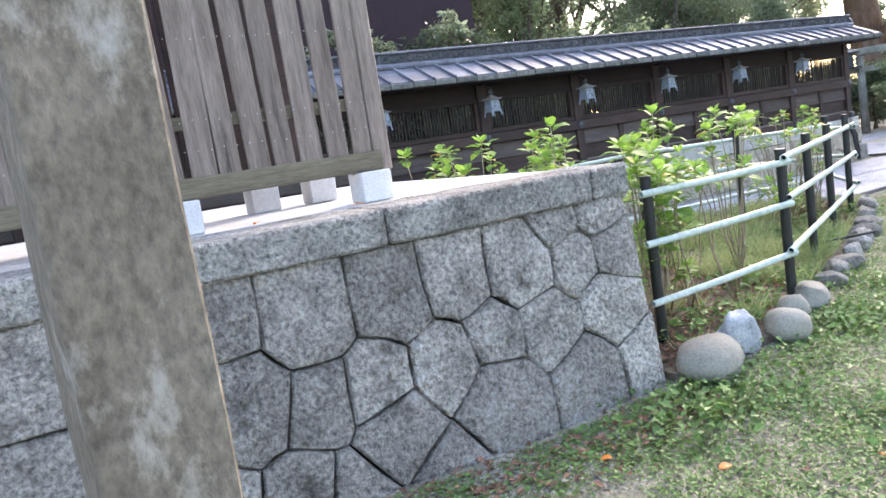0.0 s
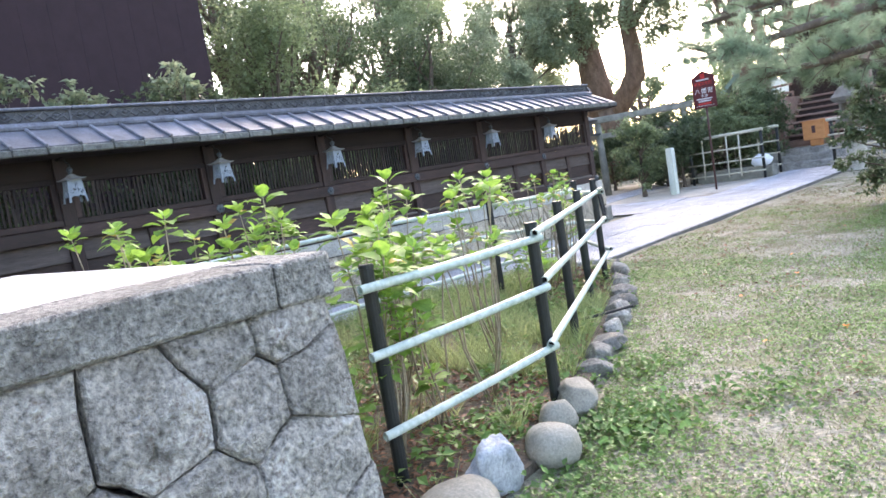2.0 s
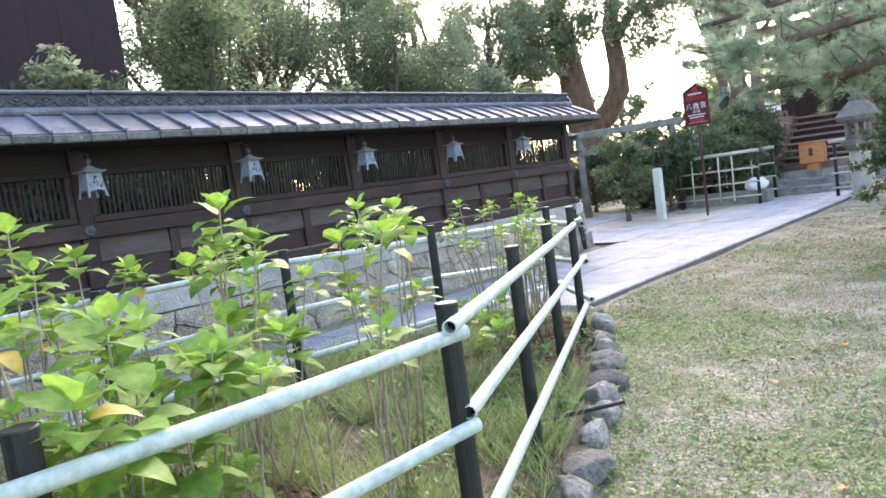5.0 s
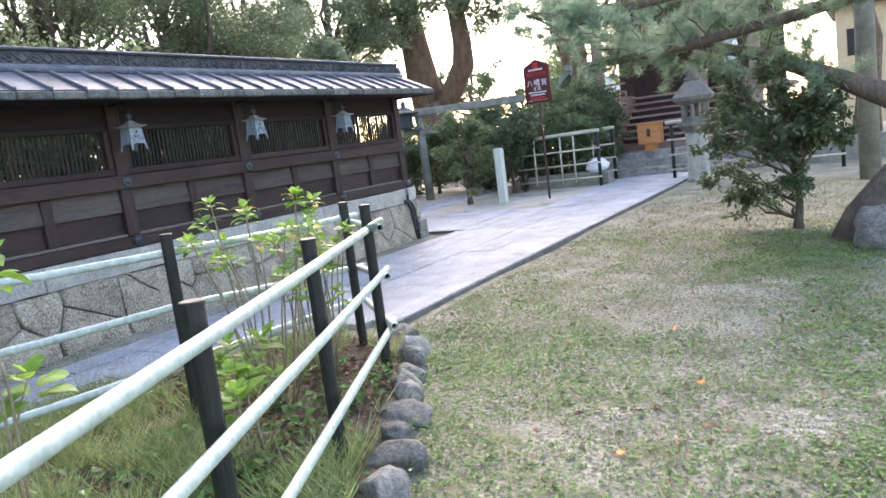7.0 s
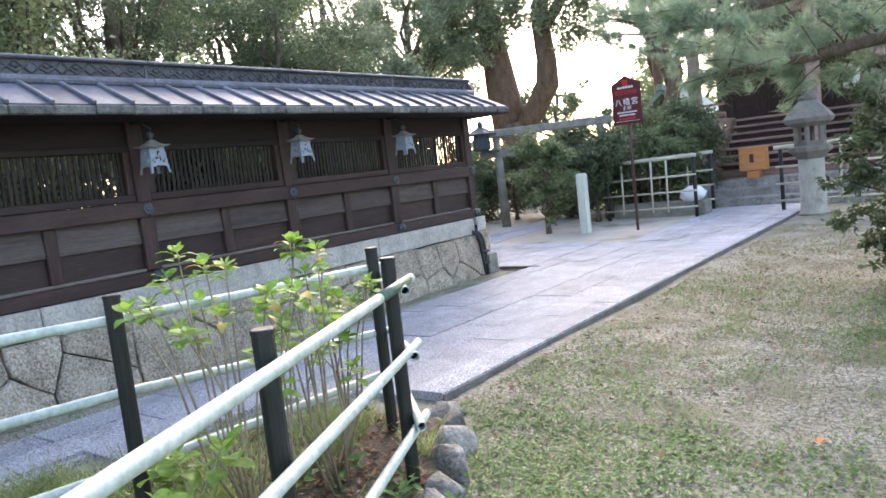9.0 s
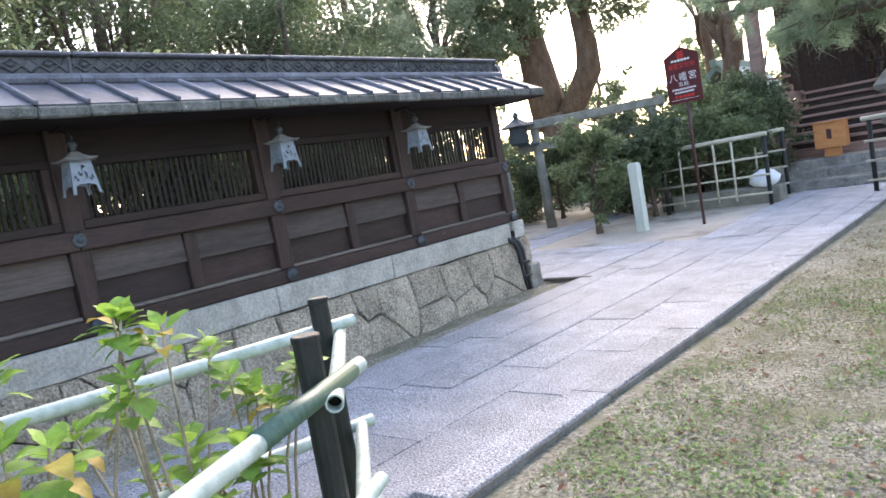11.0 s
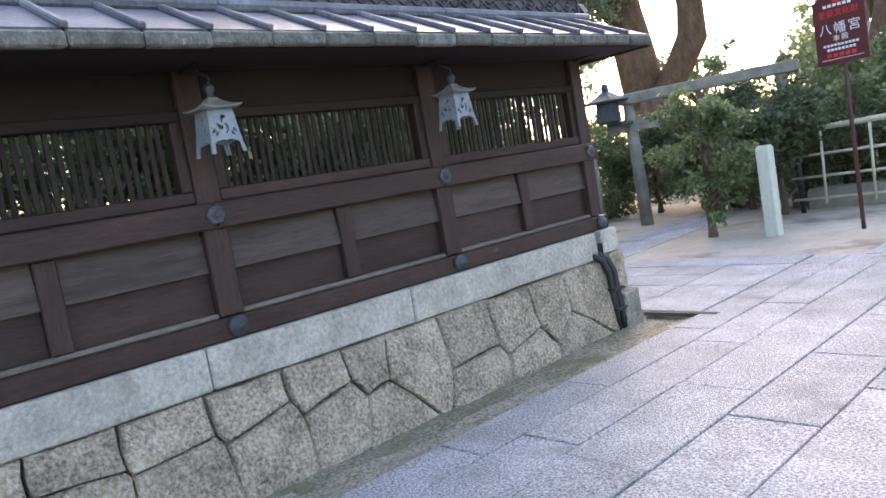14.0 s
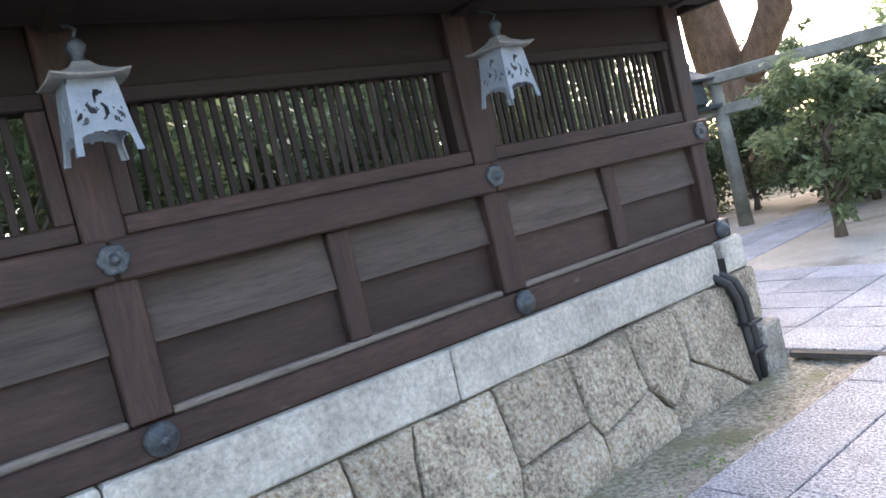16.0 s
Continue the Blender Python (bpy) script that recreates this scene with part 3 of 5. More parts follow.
for a, b in zip(POSTS, POSTS[1:]):
    part("sill", B(-9.2, -8.985, a + (0 if a > Y0 else -0.2), b if b < Y1 else Y1 + 0.12, 0.828, 0.955, bevel=0.01), WOOD_SILL, wall)
    part("sill_cap", B(-9.16, -9.03, a + 0.076, b - 0.076, 0.955, 0.985, bevel=0.008), SILL_DUST, wall)
    part("rail", B(-9.2, -8.99, a + 0.0, b - 0.001 if b < Y1 else Y1 + 0.12, 1.47, 1.625, bevel=0.01), WOOD, wall)
    part("upper_rail", B(-9.16, -9.03, a + 0.076, b - 0.076, 1.627, 1.7, bevel=0.008), WOOD, wall)
    mid = (a + b) / 2
    part("stud", B(-9.12, -9.035, mid - 0.055, mid + 0.055, 0.986, 1.47, bevel=0.008), WOOD_V, wall)
    for p, q in ((a + 0.076, mid - 0.056), (mid + 0.056, b - 0.076)):
        # two lapped boards, the upper one proud at its lower edge
        for z0, z1, lean in ((0.985, 1.255, 0.006), (1.225, 1.47, 0.03)):
            bm = B(-9.11, -9.085, p, q, z0, z1, bevel=0.003)
            for v in bm.verts:
                v.co.x += lean * (z1 - v.co.z) / (z1 - z0) + (0.008 if z0 > 1.1 else 0)
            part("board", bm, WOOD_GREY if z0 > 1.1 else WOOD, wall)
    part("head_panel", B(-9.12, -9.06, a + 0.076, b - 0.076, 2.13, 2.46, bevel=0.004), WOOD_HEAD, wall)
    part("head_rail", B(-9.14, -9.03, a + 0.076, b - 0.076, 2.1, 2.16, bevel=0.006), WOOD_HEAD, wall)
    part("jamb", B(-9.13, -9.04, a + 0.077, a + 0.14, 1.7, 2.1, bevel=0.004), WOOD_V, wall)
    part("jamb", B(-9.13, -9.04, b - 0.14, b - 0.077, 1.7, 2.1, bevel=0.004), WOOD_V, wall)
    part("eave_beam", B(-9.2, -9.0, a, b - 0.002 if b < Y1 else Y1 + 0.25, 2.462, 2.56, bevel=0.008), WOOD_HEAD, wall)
slat = mesh_of("slat", B(-0.009, 0.009, -0.0145, 0.0145, 0, 0.4, bevel=0.003), WOOD_LIGHT)
rg = random.Random(5)
for a, b in zip(POSTS[2:], POSTS[3:]):
    y = a + 0.165
    while y < b - 0.15:
        piece("slat", slat, wall, pose(-9.085 + rg.uniform(-0.004, 0.004), y, 1.7, rg.uniform(-1.2, 1.2), 0, rg.uniform(-10, 10)))
        y += 0.052 + rg.uniform(-0.006, 0.006)
# brackets carrying the eave over each post
bracket = bmesh.new()
box(bracket, 0.0, 0.5, -0.05, 0.05, 0.0, 0.1, bevel=0.012)
for v in bracket.verts:
    if v.co.x > 0.3 and v.co.z < 0.05:
        v.co.z += 0.05
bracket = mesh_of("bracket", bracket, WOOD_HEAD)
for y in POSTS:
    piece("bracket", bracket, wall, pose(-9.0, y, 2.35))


def rosette(r, petals):
    bm = bmesh.new()
    n = petals * 6
    rings = []
    for k, (rr, h) in enumerate(((1, 0), (1, 0.35), (0.8, 0.5), (0.55, 0.35), (0.36, 0.4), (0.3, 0.85), (0.12, 1.0))):
        ring = []
        for i in range(n):
            a = 2 * math.pi * i / n
            s = rr * r * (1 - (0.16 * abs(math.sin(a * petals / 2)) ** 3 if k < 3 else 0.0))
            s = rr * r * (0.84 + 0.16 * abs(math.cos(a * petals / 2)) ** 0.5) if k < 4 and petals > 3 else rr * r
            ring.append(bm.verts.new((h * r * 0.55, s * math.cos(a), s * math.sin(a))))
        rings.append(ring)
    for p, q in zip(rings, rings[1:]):
        for i in range(n):
            bm.faces.new((p[i], p[(i + 1) % n], q[(i + 1) % n], q[i]))
    bm.faces.new(rings[-1])
    return bm


flower = mesh_of("rosette", rosette(0.058, 6), BRONZE, True)
dome = bmesh.new()
lathe(dome, [(0.062, 0), (0.062, 0.012), (0.052, 0.03), (0.03, 0.036), (0.028, 0.046), (0.018, 0.05), (0.016, 0.06), (0.006, 0.064)], 20)
bmesh.ops.rotate(dome, verts=dome.verts, cent=(0, 0, 0), matrix=Matrix.Rotation(radians(90), 3, "Y"))
dome = mesh_of("boss", dome, BRONZE, True)
for y in POSTS:
    piece("rosette", flower, wall, pose(-8.988, y, 1.55))
    piece("boss", dome, wall, pose(-8.984, y, 0.9))

# roof
roof = empty("roof", 0, 0, 0, "low grey copper roof with battens and a patterned ridge over the timber wall", "roof", kind="structure")
RY0, RY1 = Y0 - 0.3, 15.15
slope = math.atan2(0.29, 0.62)
y, k = RY1, 0
batten = bmesh.new()
box(batten, -0.69, 0.01, -0.02, 0.02, 0, 0.035, bevel=0.008)
batten = mesh_of("batten", batten, COPPER)
lip = mesh_of("roof_edge", B(-0.07, 0, 0.003, 0.337, -0.075, 0.0, bevel=0.012, rough=0.004), ROOF_LIP)
sheet_me = mesh_of("roof_sheet", B(-0.69, -0.02, 0.004, 0.336, -0.03, 0.004), COPPER)
rg = random.Random(7)
while y - 0.34 > RY0:
    y -= 0.34
    m = pose(-8.45, y, 2.455, 0, math.degrees(slope), 0)
    piece("roof_sheet", sheet_me, roof, m)
    piece("batten", batten, roof, pose(-8.46, y, 2.462, 0, math.degrees(slope), 0))
    piece("roof_edge", lip, roof, pose(-8.43, y, 2.452 + rg.uniform(-0.004, 0.004), 0, rg.uniform(0, 5), 0))
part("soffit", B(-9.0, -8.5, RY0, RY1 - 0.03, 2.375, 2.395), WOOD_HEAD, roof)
bm = bmesh.new()
for x0, z0, x1, z1 in ((-9.2, 2.72, -9.98, 2.4),):
    v = [bm.verts.new(p) for p in ((x0, RY0, z0), (x0, RY1, z0), (x1, RY1, z1), (x1, RY0, z1), (x0, RY0, z0 - 0.05), (x0, RY1, z0 - 0.05), (x1, RY1, z1 - 0.05), (x1, RY0, z1 - 0.05))]
    for q in ((0, 3, 2, 1), (4, 5, 6, 7), (2, 3, 7, 6), (1, 2, 6, 5), (0, 4, 7, 3)):
        bm.faces.new([v[i] for i in q])
part("rear_slope", bm, COPPER, roof)
y = RY1 - 0.1
while y > RY0:
    a = max(y - 1.82, RY0)
    part("ridge_roll", T([(-9.0, a + 0.003, 2.745), (-9.0, y - 0.003, 2.745)], 0.045, n=10), COPPER, roof)
    part("ridge_base", B(-9.28, -9.03, a + 0.002, y - 0.002, 2.72, 2.80, bevel=0.01), RIDGE, roof)
    part("ridge_band", B(-9.24, -9.07, a + 0.002, y - 0.002, 2.80, 2.93, bevel=0.004), RIDGE, roof)
    part("ridge_cap", B(-9.29, -9.02, a + 0.002, y - 0.002, 2.93, 2.965, bevel=0.012), COPPER, roof)
    part("ridge_strap", B(-9.25, -9.055, y - 0.03, y - 0.005, 2.8, 2.931), RIDGE, roof)
    y -= 1.82
# raised scroll-and-diamond relief on the ridge band
unit = bmesh.new()
for s in (-1, 1):
    tube(unit, [(0, -0.13, 0.055 * s), (0.004, -0.07, 0.0), (0.006, 0, -0.05 * s), (0.004, 0.07, 0.0), (0, 0.13, 0.055 * s)], [0.008, 0.011, 0.009, 0.011, 0.008], n=5)
tube(unit, [(0.0, -0.025, 0.012), (0.008, 0.0, 0.0), (0.0, 0.025, 0.012)], [0.012, 0.018, 0.012], n=6)
unit = mesh_of("relief", unit, RIDGE, True)
y = RY1 - 0.27
while y > RY0 + 2:
    piece("relief", unit, roof, pose(-9.068, y, 2.865))
    y -= 0.26
bm = T([(-9.15, RY1 - 0.08, 2.8), (-9.15, RY1 + 0.02, 2.83)], [0.13, 0.1], n=8)
part("ridge_end", bm, RIDGE, roof)
part("gable_board", B(-9.9, -8.46, RY1 - 0.03, RY1 + 0.02, 2.36, 2.43, bevel=0.008), WOOD, roof)

# ---- hanging lanterns ----


def lantern(y):
    th = empty("hanging_lantern", -8.76, y, 1.85, "pale blue-grey bronze lantern with pierced sides hanging under the eave", "lantern", "lanterns along the timber wall")

    def hole(u, v):
        """The pierced scroll pattern: u across from -1 to 1, v up from 0 to 1."""
        d = math.hypot(u, (v - 0.64) * 2)
        a = math.atan2((v - 0.64) * 2, u)
        if 0.1 < d < 0.42 and math.sin(3 * a + 11 * d) > 0.25:
            return True
        if 0.36 < v < 0.6 and 0.42 < abs(u) < 0.86 and d > 0.5 and math.sin(15 * abs(u) + 7 * v) * math.sin(34 * v + 5 * abs(u)) > 0.1:
            return True
        return abs(u) < 0.78 and v < 0.23 + 0.08 * math.cos(abs(u) * 2) - 0.05 * max(0, abs(abs(u) - 0.4) - 0.2) - (0.03 if abs(u) < 0.05 else 0)

    nu, nv = 36, 44
    side = bmesh.new()
    grid = {}

    def corner(i, j, w):
        if (i, j, w) not in grid:
            u, v = -1 + 2 * i / nu, j / nv
            half = 0.094 - 0.02 * v
            flare = 0.006 * (1 - v) ** 3
            grid[i, j, w] = side.verts.new((half + flare + w, u * (half + flare * 1.2), 0.016 + 0.244 * v))
        return grid[i, j, w]

    solid = {(i, j) for i in range(nu) for j in range(nv) if not hole(-1 + 2 * (i + 0.5) / nu, (j + 0.5) / nv)}
    for i, j in solid:
        q = [(i, j), (i + 1, j), (i + 1, j + 1), (i, j + 1)]
        side.faces.new([corner(a, b, 0) for a, b in q])
        side.faces.new([corner(a, b, -0.006) for a, b in reversed(q)])
        for (di, dj), (e, f) in (((0, -1), (0, 1)), ((1, 0), (1, 2)), ((0, 1), (2, 3)), ((-1, 0), (3, 0))):
            if (i + di, j + dj) not in solid:
                side.faces.new([corner(*q[f], 0), corner(*q[e], 0), corner(*q[e], -0.006), corner(*q[f], -0.006)])
    me = mesh_of("side_panel", side, VERDIGRIS)
    for k in range(4):
        piece("side_panel", me, th, pose(0, 0, 0, 0, 0, 90 * k))
    bm = bmesh.new()
    n = 24
    rings = []
    for s, z, lift in ((0.122, 0.256, 0.014), (0.125, 0.262, 0.014), (0.085, 0.278, 0.004), (0.045, 0.303, 0), (0.026, 0.325, 0)):
        ring = []
        for i in range(n):
            a = 2 * math.pi * i / n
            sq = 1 / max(abs(math.cos(a)), abs(math.sin(a)))
            sq = 1 + (sq - 1) * 0.85
            ring.append(bm.verts.new((s * sq * math.cos(a), s * sq * math.sin(a), z + lift * ((sq - 1) / 0.36) ** 1.5)))
        rings.append(ring)
    for p, q in zip(rings, rings[1:]):
        for i in range(n):
            bm.faces.new((p[i], p[(i + 1) % n], q[(i + 1) % n], q[i]))
    bm.faces.new(rings[0][::-1])
    bm.faces.new(rings[-1])
    part("cover", bm, VERDIGRIS_ROOF, th, "flared bronze cover")
    part("finial", lathe(bmesh.new(), [(0.028, 0.322), (0.018, 0.345), (0.03, 0.362), (0.034, 0.378), (0.024, 0.395), (0.008, 0.405)], 12), BRONZE, th, smooth=True)
    part("hook", T([(0, 0, 0.4), (0.005, 0.012, 0.43), (-0.03, 0.0, 0.455), (-0.08, 0, 0.47), (-0.1, 0, 0.5)], 0.006, n=6), BRONZE, th, smooth=True)
    return th


first_lantern = lantern(POSTS[4])
for y in POSTS[5:-1] + POSTS[1:4]:
    copy_thing(first_lantern, pose(-8.76, y, 1.85, 0, 0, rg.uniform(-6, 6)))

# ---- drain pipes at the wall's end ----
drain = empty("drain_pipes", -8.75, 14.62, 0, "pair of black plastic pipes leaving the stone base", "pipe")
for dy, r in ((0.0, 0.028), (0.075, 0.03)):
    part("pipe", T([(-0.4, dy - 0.1, 0.64), (-0.2, dy - 0.08, 0.63), (-0.13, dy - 0.04, 0.57), (-0.11, dy, 0.46), (-0.08, dy - 0.02, 0.2), (-0.06, dy - 0.04, -0.17)], r, n=10), BLACK, drain, smooth=True)
for z in (0.3, 0.12):
    part("clamp", B(-0.13, -0.03, -0.055, 0.1, z, z + 0.02, bevel=0.004), BLACK, drain)
tagged(part("gutter_slot", B(-8.8, -8.1, 14.98, 15.05, -0.03, 0.004), JOINT), "dark narrow drain slot in the paving", "drain", kind="structure")

# ---- tube fence round the bed ----
fence_posts = [(-3.17, 3.14, 1.15), (-3.05, 4.36, 1.157), (-3.78, 5.71, 1.165), (-4.39, 6.94, 1.158), (-4.985, 8.21, 1.188)]
left_posts = [(-5.61, 8.76, 1.172), (-5.715, 7.16, 1.203), (-6.19, 5.97, 1.2), (-6.75, 4.75, 1.12), (-7.1, 3.5, 1.12)]
fence = empty("tube_fence", -4, 6, 0, "low fence of pale green tubes on black posts", "fence")
fence.location = (0, 0, 0)


def fence_post(x, y, z):
    bm = lathe(bmesh.new(), [(0.036, -0.15), (0.037, z - 0.02), (0.04, z - 0.018), (0.04, z - 0.004), (0.036, z)], 14)
    ob = part("post", bm, POST, fence, smooth=False)
    ob.location = (x, y, 0)


def rail(name, p, q, r=0.024, material=None):
    p, q = Vector(p), Vector(q)
    d = (q - p).normalized()
    bm = T([p, (p + q) / 2 + Vector((0, 0, -0.006)), q], r, n=14, caps=False)
    tube(bm, [q, p], r * 0.8, n=14, caps=False)
    ob = part(name, bm, material or TUBE, fence, smooth=True)
    for e, s in ((p, 1), (q, -1)):
        # a near-black disc inside each open end stands for the shade in there
        c = T([e + d * 0.05 * s, e + d * 0.052 * s], r * 0.95, n=12)
        part("tube_plug", c, HOLE_SHADE, ob)
        ring = bmesh.new()
        u = d.cross(Vector((0, 0, 1))).normalized()
        w = d.cross(u)
        a = [[ring.verts.new(e + rr * (math.cos(t) * u + math.sin(t) * w)) for t in (2 * math.pi * k / 14 for k in range(14))] for rr in (r, r * 0.8)]
        for k in range(14):
            ring.faces.new((a[0][k], a[0][(k + 1) % 14], a[1][(k + 1) % 14], a[1][k]))
        part("tube_rim", ring, material or TUBE, ob)
    return ob


for p in fence_posts + left_posts:
    fence_post(*p)
# the near run drops towards its free end; the long run drops towards the path
for z0, z1, w0, w1 in ((1.04, 1.062, 1.098, 1.03), (0.703, 0.756, 0.80, 0.682), (0.30, 0.39, 0.42, 0.295)):
    rail("rail", (-3.112, 3.03, z0), (-2.994, 4.37, z1))
    c, f = Vector((-2.965, 4.27, w0)), Vector((-5.0, 8.39, w1 + 0.02))
    if 0.5 < z0 < 1:
        c = c.lerp(f, 0.02)
    rail("rail", c, f)
    if z0 > 1:
        part("green_sleeve", T([c.lerp(f, 0.87), c.lerp(f, 0.985)], 0.0265, n=14), TUBE_GREEN, fence, "dark green plastic sleeve", True)
for heights in ((1.045, 1.084, 1.098, 1.05, 1.04), (0.635, 0.745, 0.71, 0.62, 0.6), (0.37, 0.39, 0.32, 0.22, 0.2)):
    s = Vector((-0.03, 0.0, 0))
    pts = [Vector((*p[:2], z)) + s for p, z in zip(left_posts, heights)]
    pts[0] += (pts[0] - pts[1]).normalized() * 0.17
    for p, q in zip(pts, pts[1:]):
        rail("rail", p, q)
for p, q in (((-4.834, 8.148, 1.031), (-5.694, 8.909, 1.003)), ((-4.86, 8.19, 0.69), (-5.66, 8.9, 0.62)), ((-4.8, 8.11, 0.365), (-5.65, 8.9, 0.36))):
    rail("rail", p, q)
# a thin drip pipe near the soil, and a dark one across the border
rail("thin_rail", (-3.55, 6.28, 0.16), (-4.05, 5.98, 0.07), 0.012, BLACK)

# ---- boulders and border stones ----


def boulder(x, y, z, sx, sy, sz, material, label, seed, turn=0, lumps=0.12, name="boulder", group="", block=2, flats=0):
    bm = bmesh.new()
    bmesh.ops.create_icosphere(bm, subdivisions=4 if flats else 3, radius=1)
    chip = random.Random(int(seed * 100))
    cuts = [(Vector((chip.gauss(0, 1), chip.gauss(0, 1), chip.gauss(0.2, 0.7))).normalized(), chip.uniform(0.55, 0.9)) for _ in range(flats)]
    for v in bm.verts:
        p = v.co / (abs(v.co.x) ** block + abs(v.co.y) ** block + abs(v.co.z) ** block) ** (1 / block)
        k = 1 + lumps * noise.noise(p * 1.3 + Vector((seed * 3.1, 0, 0))) + lumps * 0.45 * noise.noise(p * 3.5 + Vector((seed, 4, 0)))
        p = p * k
        for c, d in cuts:
            p -= c * max(0.0, p.dot(c) - d) * 0.85
        v.co = Vector((p.x * sx, p.y * sy, p.z * sz))
    ob = part(name, bm, material, None, "", True)
    ob.matrix_basis = pose(x, y, z, 0, 0, turn)
    return tagged(ob, label, "rock", group)


boulder(-2.63, 2.98, 0.03, 0.2, 0.26, 0.14, BOULDER, "smooth olive-grey river boulder lying at the lawn's edge", 1, 25)
boulder(-2.72, 3.38, 0.07, 0.13, 0.2, 0.15, BOULDER_BLUE, "rough blue-grey and white boulder at the bed's edge", 2, 10, 0.4, flats=8)
boulder(-2.68, 3.78, 0.03, 0.15, 0.17, 0.12, BOULDER, "rounded grey-brown boulder at the lawn's edge", 3, 60)
boulder(-2.85, 4.08, 0.03, 0.11, 0.13, 0.12, BOULDER, "small smooth grey boulder at the bed's edge", 4, 0)
boulder(-2.92, 4.42, 0.06, 0.17, 0.13, 0.12, BOULDER, "tan tilted boulder at the bed's edge", 5, 120, 0.25, flats=6)
boulder(-1.95, 12.75, 0.02, 0.3, 0.36, 0.3, BORDER, "large brown-grey rock at the foot of the pine", 31, 20, 0.3)
line = [(-3.15, 4.95), (-3.45, 5.6), (-3.75, 6.3), (-4.2, 7.15), (-4.6, 7.9), (-5.05, 8.65), (-5.6, 9.32)]
rg = random.Random(11)
for (ax, ay), (bx, by) in zip(line, line[1:]):
    n = max(2, round(math.hypot(bx - ax, by - ay) / 0.31))
    for k in range(n):
        t = (k + rg.uniform(0.3, 0.7)) / n
        s = rg.uniform(0.1, 0.175)
        boulder(ax + t * (bx - ax), ay + t * (by - ay), -0.01, s * rg.uniform(0.6, 0.95), s * 1.1, rg.uniform(0.075, 0.125), BORDER,
                "dark grey border stone between bed and lawn", rg.uniform(0, 50), rg.uniform(0, 180), 0.25, "border_stone", "stones edging the flower bed", 2.6, 9)

# ---- timber screen on the platform ----
screen = empty("board_screen", -3.75, 0, 1.29, "weathered screen of upright cedar boards standing on pale stone blocks", "screen")
screen.location = (0, 0, 0)
rg = random.Random(21)
y = 1.47
while y > -3.2:
    w = rg.uniform(0.115, 0.14)
    bm = B(-3.76, -3.735, y - w, y, 1.56, 3.5, bevel=0.004)
    lean = rg.uniform(-0.02, 0.02)
    for v in bm.verts:
        v.co.y += lean * (v.co.z - 1.5) + 0.006 * noise.noise((v.co.z * 2, y * 7, 0))
    part("board", bm, WOOD_OLD, screen)
    y -= w + rg.uniform(0.018, 0.046)
part("bottom_rail", B(-3.80, -3.70, -3.3, 1.52, 1.465, 1.585, bevel=0.01), WOOD_OLD_H, screen)
for z in (1.85, 2.6, 3.3):
    part("batten", B(-3.83, -3.762, -3.3, 1.5, z, z + 0.07), WOOD_OLD_H, screen)
part("corner_post", B(-3.83, -3.72, 1.475, 1.585, 1.46, 3.6, bevel=0.008), WOOD_OLD, screen)
nail = mesh_of("nail", B(0, 0.003, -0.0025, 0.0025, -0.0025, 0.0025), PALE_STONE)
for z in (1.73, 1.89, 2.33, 2.64):
    yy = 1.45
    while yy > -0.6:
        piece("nail", nail, screen, pose(-3.735, yy, z + rg.uniform(-0.006, 0.006)))
        yy -= 0.072
for x, ys in ((-3.76, (1.43, 0.28, -0.9, -2.1)), (-4.75, (1.43, 1.0, 0.28, -0.9))):
    for yy in ys:
        b = part("stone_block", B(x - 0.1, x + 0.12, yy - 0.1, yy + 0.1, 1.28, 1.465, bevel=0.008), PALE_STONE, None)
        tagged(b, "pale grey dressed stone block carrying the board screen", "stone block", "blocks under the screen")
rear = empty("rear_screen", 0, 0, 0, "second dark board screen behind on the platform", "screen")
part("bottom_rail", B(-4.80, -4.68, -3.3, 1.52, 1.465, 1.585, bevel=0.01), WOOD_OLD_H, rear)
for k in range(28):
    part("board", B(-4.76, -4.735, 1.5 - 0.165 * k - 0.15, 1.5 - 0.165 * k, 1.56, 3.4, bevel=0.004), WOOD, rear)

# ---- standing stone post close to the path ----
post = B(-0.115, 0.115, -0.11, 0.11, 0, 3.4, bevel=0.006)
bmesh.ops.subdivide_edges(post, edges=[e for e in post.edges if e.calc_length() > 1], cuts=24)
for v in post.verts:
    v.co += Vector((noise.noise(v.co * 4), noise.noise(v.co * 4 + Vector((7, 0, 0))), 0)) * 0.006
ob = part("stone_post", post, LICHEN_STONE)
ob.matrix_basis = pose(-0.95, -0.262, -0.08, 0, 0, 8)
tagged(ob, "tall square stone post mottled with lichen", "stone post")

# ---- dark hall behind the timber wall ----
hall = empty("hall", 0, 0, 0, "tall black-brown timber hall behind the wall", "building")
part("wall", B(-24, -13, -20, 8.3, -0.1, 9.5), DARK_WALL, hall)
for k in range(60):
    part("cladding_board", B(-13.0, -12.985, 8.28 - k * 0.45 - 0.448, 8.28 - k * 0.45, -0.1, 9.5, bevel=0.001), DARK_WALL, hall)
bm = B(-26, -11.4, -22, 9.9, 9.5, 9.7)
part("roof", bm, RIDGE, hall)

# ---- things beyond the wall's end ----
th = empty("marker_post", -9.39, 19.27, -0.03, "pale green square wooden post standing in gravel", "post")
part("shaft", B(-0.09, 0.09, -0.09, 0.09, 0, 1.24, bevel=0.012), PAINT_PALE, th)
part("top", B(-0.075, 0.075, -0.075, 0.075, 1.24, 1.262, bevel=0.008), PAINT_PALE, th)

# notice board
sign = empty("notice_board", -8.33, 19.42, -0.03, "dark red notice board with white and red lettering on a pole", "sign")
